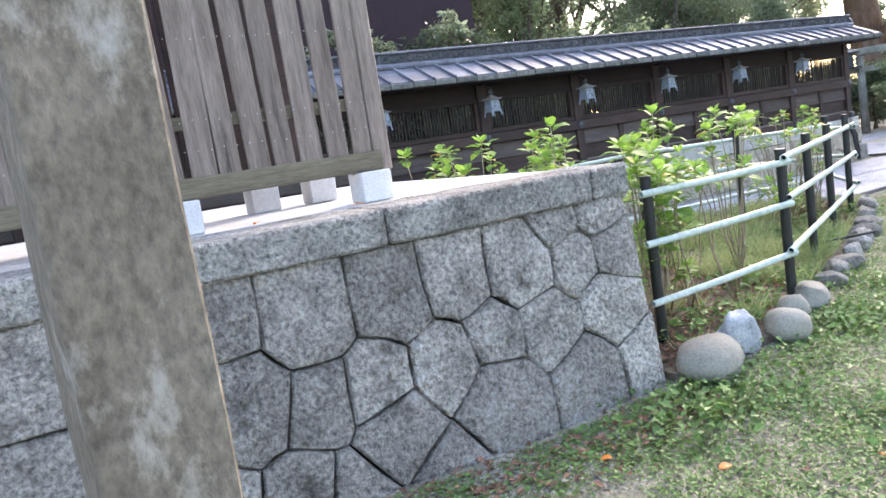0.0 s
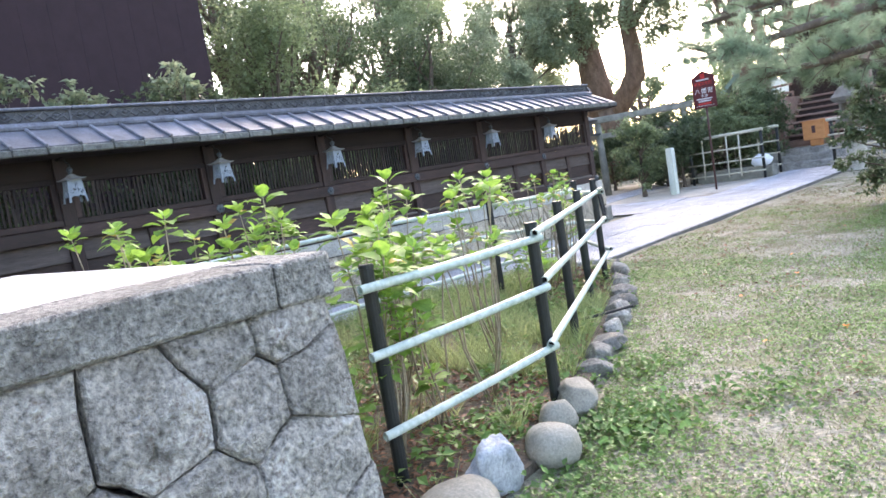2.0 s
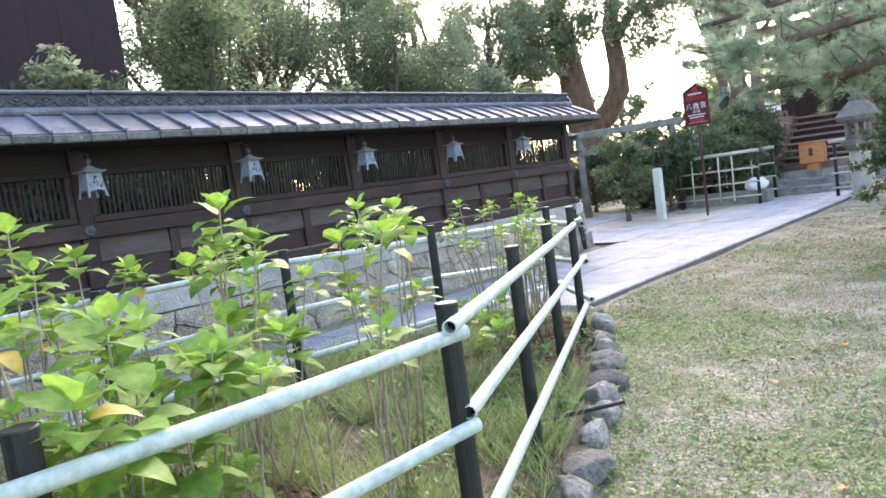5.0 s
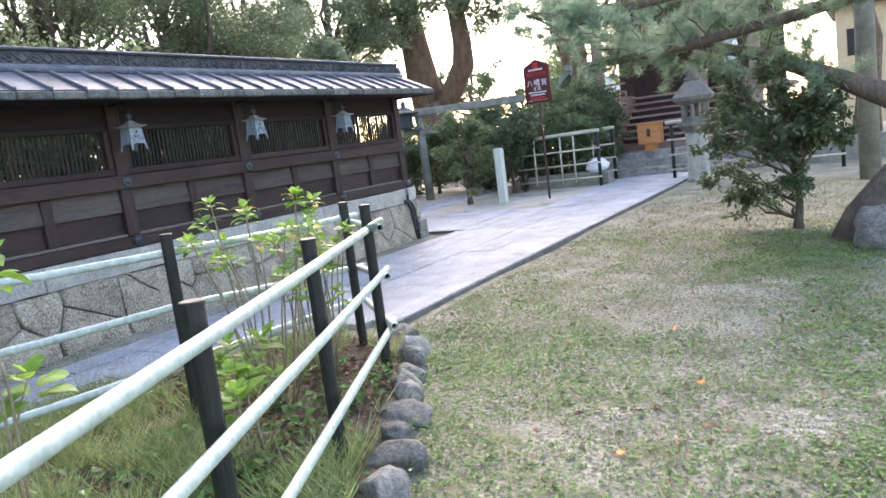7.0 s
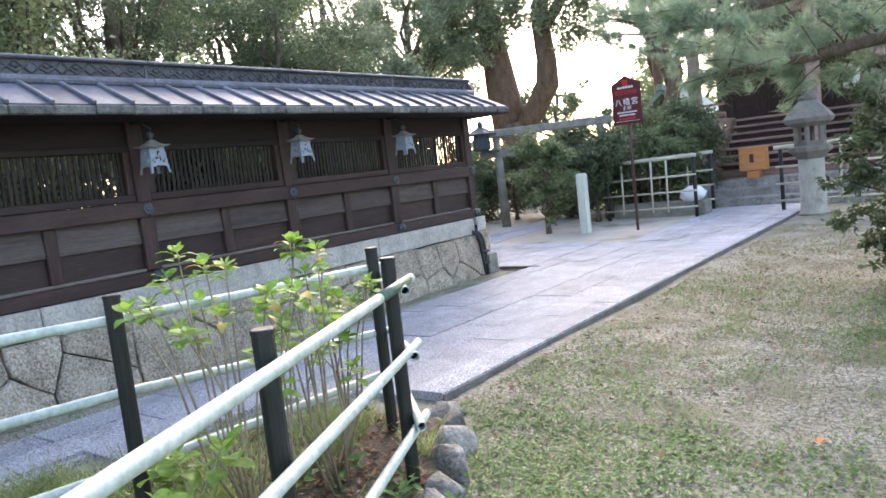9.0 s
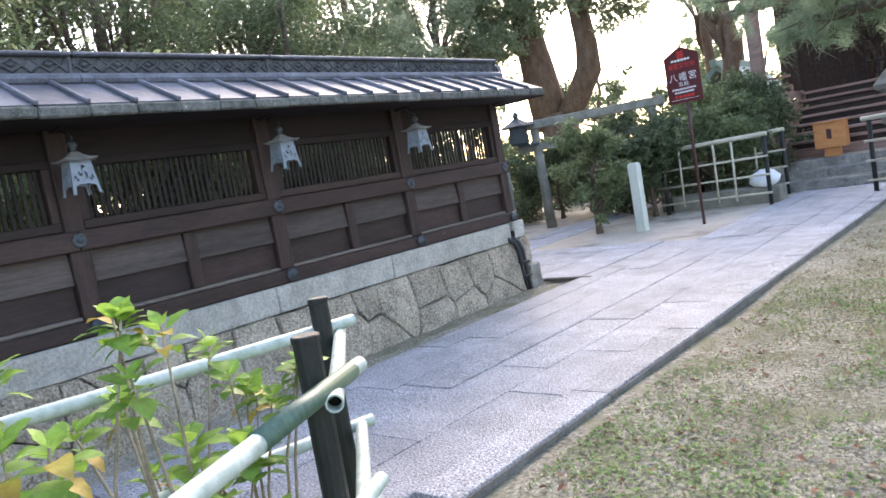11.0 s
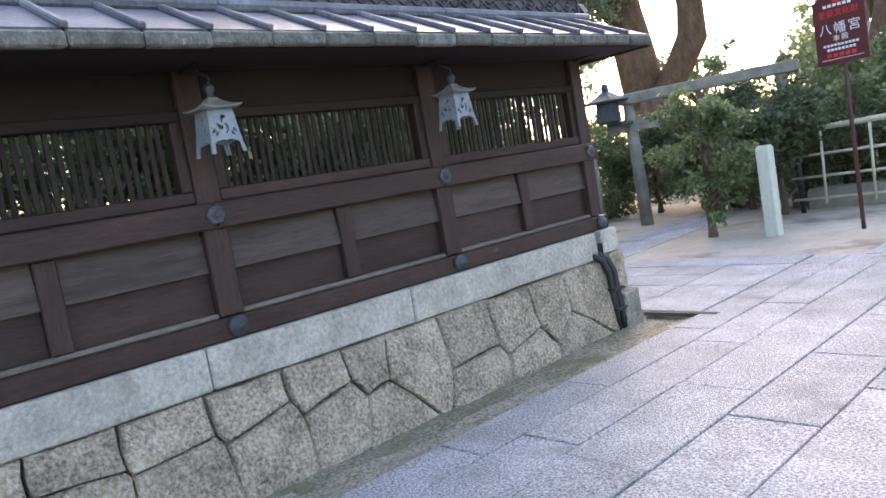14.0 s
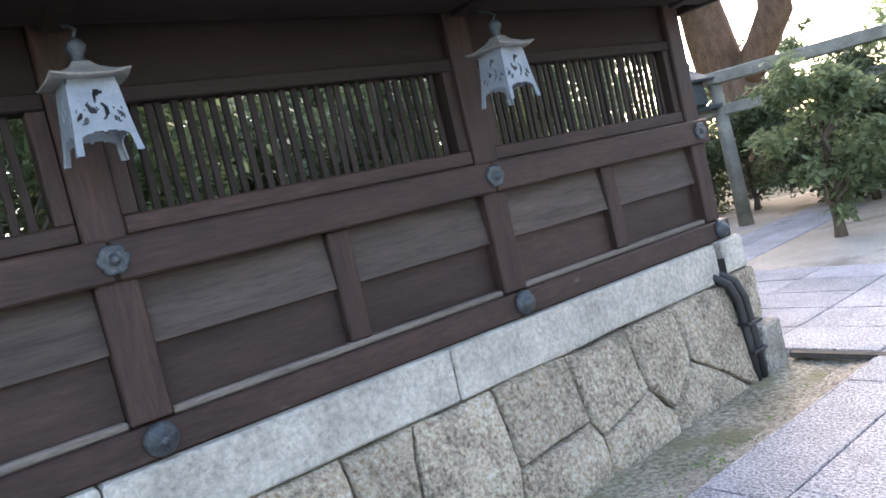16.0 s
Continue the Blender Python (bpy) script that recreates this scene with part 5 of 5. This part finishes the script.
# low growth seen through the slats and beyond the wall's end
for k, (x, y, z, rx, ry, rz) in enumerate(((-12.4, 6.0, 1.3, 1.0, 1.9, 1.2), (-12.6, 9.5, 1.3, 1.0, 1.9, 1.3), (-12.4, 13.0, 1.3, 0.9, 1.9, 1.2), (-13.2, 16.6, 1.2, 1.0, 1.8, 1.2), (-16, 8, 1.6, 1.6, 3, 1.6), (-16.5, 24.5, 1.2, 2.0, 2.0, 1.3), (-19, 20, 1.6, 2, 3, 1.7), (-11.7, 3.5, 1.9, 0.8, 1.8, 1.7), (-11.7, 7.5, 1.95, 0.8, 1.9, 1.8), (-11.8, 11.2, 1.9, 0.8, 1.8, 1.75), (-12.0, 14.6, 1.7, 0.8, 1.3, 1.5), (-15.0, 19.5, 1.2, 1.4, 1.6, 1.1), (-10.7, 14.0, 1.4, 0.55, 1.2, 1.3))):
    b = rand_blobs(k + 60, 18, 0, 0, z, rx, ry, rz, 0.42, 0.65)
    tree(x, y, 1.4, 0.05, b, 13000, 0.12, (LEAF_DARK, LEAF_MID)[k % 2], "bushy evergreen shrub behind the timber wall", k + 90, name="shrub", category="shrub", fork=0.2)
tree(-10.4, 19.5, 1.5, 0.07, rand_blobs(31, 14, 0.05, 0, 1.4, 0.6, 0.6, 0.95, 0.22, 0.36), 4600, 0.115, LEAF_MID, "small rounded tree with glossy leaves in the gravel", 31, fork=0.3)
for k, (x, y, rx, rz, cz) in enumerate(((-11.2, 22.6, 1.3, 1.2, 1.3), (-9.4, 22.9, 1.1, 1.35, 1.45), (-8.9, 24.4, 0.9, 1.3, 1.6), (-10.4, 24.5, 1.4, 1.5, 1.7), (-13.6, 23.4, 1.3, 1.0, 1.1), (-12.3, 25.5, 1.6, 1.4, 1.6), (-10.15, 21.5, 0.75, 0.95, 1.15))):
    tree(x, y, 1.6, 0.06, rand_blobs(k + 130, 14, 0, 0, cz, rx * 1.1, 1.0, rz * 1.05, 0.34, 0.55), 11000, 0.11, LEAF_DARK if k % 2 == 0 else LEAF_MID, "dark green clipped evergreen bush beside the notice board", k + 130, name="bush", category="bush", fork=0.2)
# taller shrubs that darken the view through the slats
for k in range(7):
    tree(-13.6 - 0.5 * (k % 2), 2.2 + 2.6 * k, 1.8, 0.06, rand_blobs(k + 700, 20, 0, 0, 2.1, 0.9, 1.5, 1.5, 0.45, 0.7), 9000, 0.13, (LEAF_DARK, LEAF_MID)[k % 2], "tall dark shrub behind the timber wall", k + 700, name="shrub", category="shrub", fork=0.2)
# camellia beside the lawn
tree(-2.85, 14.0, 1.1, 0.06, rand_blobs(51, 40, -0.2, 0, 1.12, 0.72, 0.6, 1.05, 0.18, 0.3), 9500, 0.085, LEAF_DARK, "dark glossy camellia shrub at the lawn's edge", 51, name="camellia", category="shrub", fork=0.15)
for k, (x, y, h) in enumerate(((-9.9, 26.4, 7.5), (-8.0, 33, 9), (-13.8, 36, 9), (-2.2, 24.0, 8.0))):
    tree(x, y, h, 0.3, rand_blobs(k + 170, 10, 0, 0, h - 0.3, 2.0, 2.0, 1.2, 0.6, 1.0), 5000, 0.15, LEAF_MID if k % 2 else LEAF_DARK, "tall tree with a straight brown trunk by the shrine", k + 170, bark=BARK_RED)
tree(-7.4, 30.5, 5.2, 0.12, rand_blobs(190, 16, 0, 0, 4.6, 1.7, 1.5, 2.0, 0.4, 0.8), 4200, 0.16, LEAF_PALE, "slender pale-leaved tree behind the notice board", 190)
# grove that closes the distance
for k in range(26):
    a = radians(-95 + k * 11.2)
    d = 48 + 7 * math.sin(k * 2.3)
    x, y = -5 + d * math.sin(a), 10 + d * math.cos(a)
    tree(x, y, 7.5, 0.35, rand_blobs(k + 210, 9, 0, 0, 6.0 + 1.5 * math.sin(k * 1.7), 3.6, 3.6, 3.6, 1.0, 1.8), 3000, 0.42, (LEAF_DARK, LEAF_MID, LEAF_PALE)[k % 3], "broad evergreen in the distant grove", k + 210)

# ---- pine with low branches over the lawn ----


def pine(tufts, name, parent, seed, needle=0.19, per=60):
    r = np.random.default_rng(seed)
    t = np.array(tufts)
    n = len(t) * per
    c = np.repeat(t, per, 0) + r.normal(size=(n, 3)) * 0.02
    way = r.normal(size=(len(t), 3)) * np.array([0.8, 0.8, 0.35]) + np.array([-0.35, -0.25, 0.35])
    way /= np.linalg.norm(way, axis=1)[:, None]
    d = np.repeat(way, per, 0) * 0.75 + r.normal(size=(n, 3)) * 0.5
    d /= np.linalg.norm(d, axis=1)[:, None]
    s = np.cross(d, r.normal(size=(n, 3)))
    s /= np.linalg.norm(s, axis=1)[:, None]
    ln = needle * r.uniform(0.7, 1.15, (n, 1))
    v = np.stack([c - s * 0.0034, c + s * 0.0034, c + d * ln - np.array([0, 0, 0.012])], 1).reshape(-1, 3)
    f = np.arange(n * 3).reshape(-1, 3)
    me = bpy.data.meshes.new(name)
    me.from_pydata(v.tolist(), [], f.tolist())
    me.materials.append(NEEDLE)
    ob = new(name, me)
    ob.parent = parent
    return ob


pn = empty("pine_tree", -1.8, 13.2, -0.1, "leaning pine with rough bark and low spreading branches", "tree")
part("trunk", T([(-0.32, 0.1, -0.1), (-0.25, 0.1, 0.2), (0.1, 0.1, 0.65), (0.75, 0.2, 1.2), (1.3, 0.5, 2.2), (1.5, 0.9, 3.6), (1.2, 1.3, 5.5)], [0.4, 0.31, 0.28, 0.25, 0.23, 0.2, 0.12], n=14), BARK, pn, smooth=True)
r = random.Random(9)
tufts = []
PINE_ARMS = [((0.85, 0.25, 1.2), (0.3, 0.7, 1.32), (-0.5, 0.8, 1.75), (-1.4, 0.9, 2.2), (-2.6, 1.1, 2.6), (-4.2, 1.4, 2.9)),
             ((1.45, 0.8, 3.0), (0.4, 0.9, 2.8), (-1.0, 0.7, 2.55), (-2.2, 0.4, 2.4), (-3.2, 0.3, 2.35)),
             ((1.5, 0.9, 3.7), (0.2, 0.3, 3.3), (-1.3, -0.2, 3.0), (-2.6, -0.5, 2.85), (-3.4, -0.7, 2.75)),
             ((1.5, 0.9, 3.4), (0.6, 1.6, 3.2), (-0.8, 2.2, 3.0), (-2.8, 2.6, 2.9), (-4.6, 2.8, 2.95)),
             ((1.4, 1.0, 4.4), (0.2, 1.2, 4.2), (-1.6, 1.4, 3.9), (-3.2, 1.6, 3.7), (-4.4, 1.5, 3.6))]
for k, pts in enumerate(PINE_ARMS):
    rad = [0.2 if k == 0 else 0.1, 0.17 if k == 0 else 0.09, 0.11 if k == 0 else 0.07, 0.08 if k == 0 else 0.055, 0.045, 0.02][:len(pts)]
    limb = part("limb", T(pts, rad, n=9), BARK, pn, smooth=True)
    twigs = bmesh.new()
    P = [Vector(p) for p in pts]
    for seg in range(1 if k else 2, len(P) - 1):
        for _ in range(15):
            p = P[seg].lerp(P[seg + 1], r.random())
            d = Vector((r.uniform(-0.9, 0.3), r.uniform(-1, 1), r.uniform(-0.35, 0.5)))
            d = d.normalized() * r.uniform(0.3, 0.8)
            q = p + d
            tube(twigs, [p, p + d * 0.5 + Vector((0, 0, 0.04)), q], [0.012, 0.009, 0.005], n=5)
            for _ in range(5):
                t = r.uniform(0.3, 1.05)
                tufts.append(tuple(p + d * t + Vector((r.gauss(0, 0.09), r.gauss(0, 0.09), r.gauss(0.03, 0.05)))))
    part("twig", twigs, BARK, limb)
pine(tufts, "needles", pn, 4)

# ---- hydrangeas in the bed ----


def leaf_mesh(material, ln, wide, droop, seed):
    """A toothed oval leaf with a folded midrib."""
    rr = random.Random(seed)
    bm = bmesh.new()
    n = 7
    mid, lft, rgt = [], [], []
    for k in range(n + 1):
        t = k / n
        w = wide * math.sin(math.pi * t ** 0.8) * (1 if k % 2 else 0.9)
        z = 0.12 * ln * math.sin(t * 2) - droop * ln * t * t
        x = ln * (0.12 + 0.88 * t)
        mid.append(bm.verts.new((x, 0, z)))
        if 0 < k < n:
            lft.append(bm.verts.new((x + 0.02 * ln, w, z + 0.13 * w + rr.uniform(-0.003, 0.003))))
            rgt.append(bm.verts.new((x + 0.02 * ln, -w, z + 0.13 * w + rr.uniform(-0.003, 0.003))))
    for row, flip in ((lft, False), (rgt, True)):
        full = [mid[0]] + row + [mid[-1]]
        for k in range(n):
            q = [mid[k], mid[k + 1], full[k + 1], full[k]]
            q = [v for i, v in enumerate(q) if v not in q[:i]]
            bm.faces.new(q[::-1] if flip else q)
    st = [bm.verts.new(p) for p in ((0, 0.003, 0), (0, -0.003, 0), (0.12 * ln, 0, 0.0))]
    bm.faces.new(st)
    return mesh_of("leaf", bm, material, True)


LEAVES = [leaf_mesh(LEAF_HYD, 0.165, 0.056, 0.15, 1), leaf_mesh(LEAF_HYD, 0.145, 0.05, 0.3, 2), leaf_mesh(LEAF_YOUNG, 0.13, 0.045, 0.1, 3), leaf_mesh(LEAF_YOUNG, 0.085, 0.028, 0.0, 4), leaf_mesh(LEAF_TURNED, 0.13, 0.04, 0.5, 5)]


def hydrangea(x, y, height, stems, seed, spread=0.3, sparse=False, low=0):
    r = random.Random(seed)
    th = empty("hydrangea", x, y, -0.02, "hydrangea bush with bare stems and bright green leaf tufts", "shrub", "hydrangeas in the flower bed")
    for _ in range(stems):
        a = r.uniform(0, 2 * math.pi)
        s = r.uniform(0.3, 1) * spread
        h = height * r.uniform(0.68, 1.0)
        tip = Vector((s * math.cos(a), s * math.sin(a), h))
        foot = Vector((r.uniform(-0.06, 0.06), r.uniform(-0.06, 0.06), 0))
        pts = [foot, foot.lerp(tip, 0.35) + Vector((0.05 * math.cos(a), 0.05 * math.sin(a), 0)), foot.lerp(tip, 0.7) + Vector((r.uniform(-0.03, 0.03), r.uniform(-0.03, 0.03), 0)), tip]
        part("stem", T(pts, [0.0085, 0.007, 0.0055, 0.0035], n=6), STEM, th, smooth=True)
        tips = [(tip, 0.62 if sparse else r.uniform(0.8, 1.05))]
        for _ in range(low + r.choice((0, 0, 0, 1))):
            p = pts[0 if low else 1].lerp(pts[2], r.uniform(0.3, 1))
            q = p + Vector((r.uniform(-0.12, 0.12), r.uniform(-0.12, 0.12), r.uniform(0.1, 0.25)))
            part("stem", T([p, q], [0.005, 0.003], n=4), STEM, th, smooth=True)
            tips.append((q, r.uniform(0.55, 0.8)))
        for p, k in tips:
            tw = r.uniform(0, 90)
            for pair in range(r.choice((5, 6, 6))):
                z = p - Vector((0, 0, 0.022 * pair * k))
                for side in (0, 180):
                    me = LEAVES[min(3, max(0, 3 - pair))] if pair < 2 else LEAVES[4] if r.random() < 0.05 else r.choice(LEAVES[:2])
                    ob = piece("leaf", me, th, Matrix.Translation(z) @ pose(0, 0, 0, r.uniform(-12, 12), -40 + 11 * pair + r.uniform(-16, 16), tw + side + r.uniform(-14, 14)))
                    ob.scale = [k * r.uniform(0.82, 1.15)] * 3
                tw += 72 + r.uniform(-15, 15)
    return th


HYD = [(-3.3, 2.95, 1.15, 5), (-3.45, 3.75, 1.1, 5), (-3.35, 3.3, 1.22, 6), (-3.75, 3.7, 1.35, 7), (-3.5, 4.3, 1.3, 6), (-4.2, 4.2, 1.42, 7), (-4.7, 3.6, 1.4, 7), (-3.95, 4.9, 1.32, 6), (-4.7, 4.7, 1.3, 7), (-5.3, 4.1, 1.35, 7), (-5.9, 3.6, 1.3, 6),
       (-5.4, 5.0, 1.25, 6), (-4.4, 5.4, 1.25, 6), (-6.2, 4.6, 1.2, 5), (-4.9, 2.9, 1.42, 6), (-5.8, 2.9, 1.35, 6), (-4.2, 3.05, 1.3, 6), 
       (-5.3, 7.5, 1.2, 15), (-5.3, 7.95, 1.22, 7), (-5.5, 8.2, 0.98, 9), (-4.75, 6.75, 0.55, 4), (-5.2, 6.95, 0.6, 4), (-6.6, 3.4, 1.3, 5)]
for k, (x, y, h, n) in enumerate(HYD):
    hydrangea(x, y, h * 1.15, n if y > 7 else max(3, round(n * (0.9 if y < 3.9 else 0.65))), 300 + k, low=2 if y < 3.6 else 1 if y < 3.9 else 0, spread=0.55 if n > 9 else 0.3, sparse=y > 7)

# ---- ground cover ----


def blades(name, spots, height, width, material, seed, label, category="grass", lean=0.5):
    r = np.random.default_rng(seed)
    p = np.array(spots)
    n = len(p)
    a = r.uniform(0, 2 * np.pi, n)
    s = np.stack([np.cos(a), np.sin(a), np.zeros(n)], 1) * width * r.uniform(0.6, 1.3, (n, 1)) / 2
    b = r.uniform(0, 2 * np.pi, n)
    h = height * r.uniform(0.45, 1.2, (n, 1))
    tip = p + np.stack([np.cos(b) * lean, np.sin(b) * lean, np.ones(n)], 1) * h
    v = np.stack([p - s, p + s, tip], 1).reshape(-1, 3)
    me = bpy.data.meshes.new(name)
    me.from_pydata(v.tolist(), [], np.arange(3 * n).reshape(-1, 3).tolist())
    me.materials.append(material)
    return tagged(new(name, me), label, category, kind="stuff")


def inside_bed(x, y):
    if y < 2.7:
        return False
    xr = np.interp(y, [2.7, 3.9, 5.2, 7.15, 9.05], [-2.75, -2.85, -3.4, -4.35, -5.4])
    xl = np.interp(y, [2.7, 5, 7.4, 8.95], [-7.3, -7.3, -7.05, -6.3])
    return xl < x < xr and y < 9.0


r = random.Random(77)
lawn, dry, bed, weeds, litter, grit = [], [], [], [], [], []
EDGE_Y, EDGE_X = [-2, 2.7, 3.9, 5.2, 7.15, 9.2, 9.4], [-2.6, -2.6, -2.6, -3.15, -4.05, -5.3, -5.66]


def green(x, y):
    """How leafy the lawn is: leafy patches, bare trodden stretches, straw towards the path."""
    return noise.noise((x * 0.5, y * 0.5, 2.0)) + 0.8 * noise.noise((x * 1.9, y * 1.9, 5)) + 0.5 * noise.noise((x * 6, y * 6, 8)) - (0.25 if y > 9.5 and x < -3.6 else 0)


while len(lawn) + len(dry) < 190000:
    x, y = r.uniform(-5.6, 2.5), 20 * r.random() ** 1.5 - 0.5
    if x < np.interp(y, EDGE_Y, EDGE_X):
        continue
    g = green(x, y) + r.uniform(-0.3, 0.3)
    if g > -0.75:
        (dry if r.random() < (0.75 if y > 9 and x < -2.8 else 0.3 - 0.35 * g) else lawn).append((x, y, ground_height(x, y) - 0.004))
while len(bed) < 21000:
    x, y = r.uniform(-7.2, -2.8), r.uniform(2.75, 8.9)
    if inside_bed(x, y) and 1.3 * noise.noise((x * 3.1, y * 3.1, 9)) + r.uniform(-0.25, 0.25) + (0.0 if 4.7 < y < 6.9 or x < -5.6 else -0.6) > 0:
        bed.append((x, y, -0.004))
blades("lawn_grass", lawn, 0.036, 0.006, GRASS, 1, "short thin lawn grass with worn patches", lean=0.6)
blades("dry_grass", dry, 0.036, 0.006, DRY_GRASS, 11, "dry straw-coloured grass on the worn lawn", lean=0.8)
blades("bed_grass", bed, 0.21, 0.009, BED_GRASS, 2, "longer tufts of grass and weeds in the flower bed", lean=0.8)


def flat_leaves(name, spots, size, material, seed, label, category, lift=0.02, tilt=0.5, long=1.5):
    r2 = np.random.default_rng(seed)
    p = np.array(spots)
    n = len(p)
    p[:, 2] += r2.uniform(0, lift, n)
    a = r2.uniform(0, 2 * np.pi, n)
    d = np.stack([np.cos(a), np.sin(a), r2.uniform(-tilt, tilt, n)], 1)
    s = np.stack([-np.sin(a), np.cos(a), r2.uniform(-tilt, tilt, n)], 1)
    ln = size * r2.uniform(0.55, 1.3, (n, 1))
    up = np.array([0, 0, 0.15])
    v = np.stack([p, p + d * ln * 0.45 + s * ln / long / 2 + up * ln, p + d * ln, p + d * ln * 0.45 - s * ln / long / 2 + up * ln], 1).reshape(-1, 3)
    i = np.arange(n) * 4
    me = bpy.data.meshes.new(name)
    me.from_pydata(v.tolist(), [], np.concatenate([np.stack([i, i + 1, i + 2], 1), np.stack([i, i + 2, i + 3], 1)]).tolist())
    me.materials.append(material)
    return tagged(new(name, me), label, category, kind="stuff")


for _ in range(60):
    cx, cy, n = r.choice(((-2.3, 2.6, 26), (-2.35, 3.3, 20), (-2.5, 4.3, 70), (-2.2, 2.35, 14), (-4.9, 8.0, 14), (-4.35, 7.0, 14), (-3.4, 6.0, 12), (-2.0, 5.0, 10), (-1.6, 3.0, 10), (-3.0, 5.2, 18), (-3.1, 4.0, 22), (-3.5, 4.9, 20), (-4.2, 6.2, 24), (-4.8, 6.6, 20)))
    for _ in range(n * 4):
        x, y = r.gauss(cx, 0.2), r.gauss(cy, 0.25)
        weeds.append((x, y, 0.0 if inside_bed(x, y) else ground_height(x, y)))
flat_leaves("weeds", weeds, 0.042, WEED, 3, "low bright green weeds at the foot of the border", "weeds", 0.08, 0.7, 1.3)
clover = []
while len(clover) < 190000:
    x, y = r.uniform(-5.6, 2.5), 15 * r.random() ** 1.3 - 0.5
    if x > np.interp(y, EDGE_Y, EDGE_X) and green(x, y) + r.uniform(-0.75, 0.75) > (0.35 if y > 9.5 and x < -3.2 else 0.0):
        clover.append((x, y, ground_height(x, y) + 0.004))
flat_leaves("clover", clover, 0.025, WEED, 6, "small flat weed leaves among the lawn grass", "weeds", 0.02, 0.4, 1.2)
for _ in range(6500):
    x, y = r.uniform(-7.0, -2.9), r.uniform(3.0, 8.8)
    if inside_bed(x, y) and noise.noise((x * 1.5, y * 1.5, 4)) > 0.0:
        weeds.append((x, y, 0.02))
flat_leaves("bed_weeds", weeds[-2600:], 0.07, WEED, 16, "broad-leaved weeds growing between the hydrangeas", "weeds", 0.1, 0.5, 1.5)
for _ in range(12000):
    x, y = r.uniform(-6.8, -2.75), r.choice((r.uniform(2.75, 5.0), r.uniform(2.75, 9.0), r.uniform(6.7, 8.9)))
    if inside_bed(x, y):
        litter.append((x, y, 0.004))
for _ in range(5200):
    x, y = r.uniform(-5.6, 1.5), r.uniform(0, 18)
    if x > np.interp(y, EDGE_Y, EDGE_X) and noise.noise((x * 0.8, y * 0.8, 12)) + r.uniform(-0.4, 0.4) > (0.25 if y < 9 else -0.1):
        litter.append((x, y, ground_height(x, y)))
for _ in range(700):
    x, y = r.gauss(-2.35, 0.16), r.uniform(0.2, 2.7)
    litter.append((x, y, ground_height(x, y)))
strip = []
for _ in range(2600):
    x, y = r.uniform(-8.75, -8.28), r.uniform(5, 15.2)
    if noise.noise((x * 2, y * 1.3, 20)) + r.uniform(-0.4, 0.4) > 0.15:
        strip.append((x, y, strip_height(x, y) + 0.004))
flat_leaves("strip_weeds", strip, 0.022, WEED, 21, "tiny moss and weed leaves along the wall foot", "weeds", 0.012, 0.5, 1.3)
flat_leaves("leaf_litter", litter, 0.05, DRY_LEAF, 5, "brown fallen leaves lying on soil and lawn", "leaves", 0.02, 0.4, 1.6)
pr = np.random.default_rng(8)
vs, fs = [], []
oct_v = np.array([(1, 0, 0), (0, 1, 0), (-1, 0, 0), (0, -1, 0), (0, 0, 0.7), (0, 0, -0.7)])
oct_f = np.array([(0, 1, 4), (1, 2, 4), (2, 3, 4), (3, 0, 4), (1, 0, 5), (2, 1, 5), (3, 2, 5), (0, 3, 5)])
k = 0
for _ in range(15000):
    x, y = r.uniform(-5.3, 2.0), r.uniform(0.2, 13)
    if r.random() < 0.25:
        x, y = r.gauss(-2.35, 0.13), r.uniform(0.0, 2.6)
    elif noise.noise((x * 0.55, y * 0.55, 2.0)) > 0.05 or x < np.interp(y, [2.7, 3.9, 5.2, 7.15, 9.2, 9.4], [-2.6, -2.6, -3.15, -4.05, -5.3, -5.68]):
        continue
    s = r.uniform(0.004, 0.012) * (1.6 if r.random() < 0.06 else 1)
    vs.append(oct_v * s * pr.uniform(0.6, 1.3, (6, 3)) + np.array((x, y, ground_height(x, y) + 0.002)))
    fs.append(oct_f + 6 * k)
    k += 1
for _ in range(2500):
    x, y = r.uniform(-8.75, -8.28), r.uniform(5, 15.2)
    vs.append(oct_v * r.uniform(0.004, 0.012) * pr.uniform(0.6, 1.3, (6, 3)) + np.array((x, y, strip_height(x, y) + 0.002)))
    fs.append(oct_f + 6 * k)
    k += 1
me = bpy.data.meshes.new("grit")
me.from_pydata(np.vstack(vs).tolist(), [], np.vstack(fs).tolist())
me.materials.append(mat("pale_grit", (0.26, 0.235, 0.19), (0.5, 0.46, 0.39), 30, 0.95, 0.2, island=0.35, spec=0.1))
tagged(new("grit", me), "pale grit scattered over the worn lawn", "gravel", kind="stuff")

# single bright leaves
fallen = [(-3.3, 1.2, 1.292), (-3.42, 0.62, 1.292), (-1.75, 2.0, None), (-1.3, 2.55, None), (-2.2, 1.7, None), (-1.2, 3.5, None), (-2.0, 6.6, None), (-1.6, 7.2, None), (-2.9, 8.4, None), (-2.4, 6.0, None), (-0.9, 4.6, None), (-3.1, 7.4, None), (-1.2, 1.5, None), (-3.3, 9.6, None)]
lm = leaf_mesh(ORANGE_LEAF, 0.085, 0.024, 0.2, 9)
for x, y, z in fallen:
    ob = new("fallen_leaf", lm)
    ob.matrix_basis = pose(x, y, (ground_height(x, y) + 0.018) if z is None else z + 0.006, r.uniform(-8, 8), r.uniform(-6, 6), r.uniform(0, 360))
    tagged(ob, "single orange-red fallen leaf lying flat", "leaf", "bright fallen leaves")
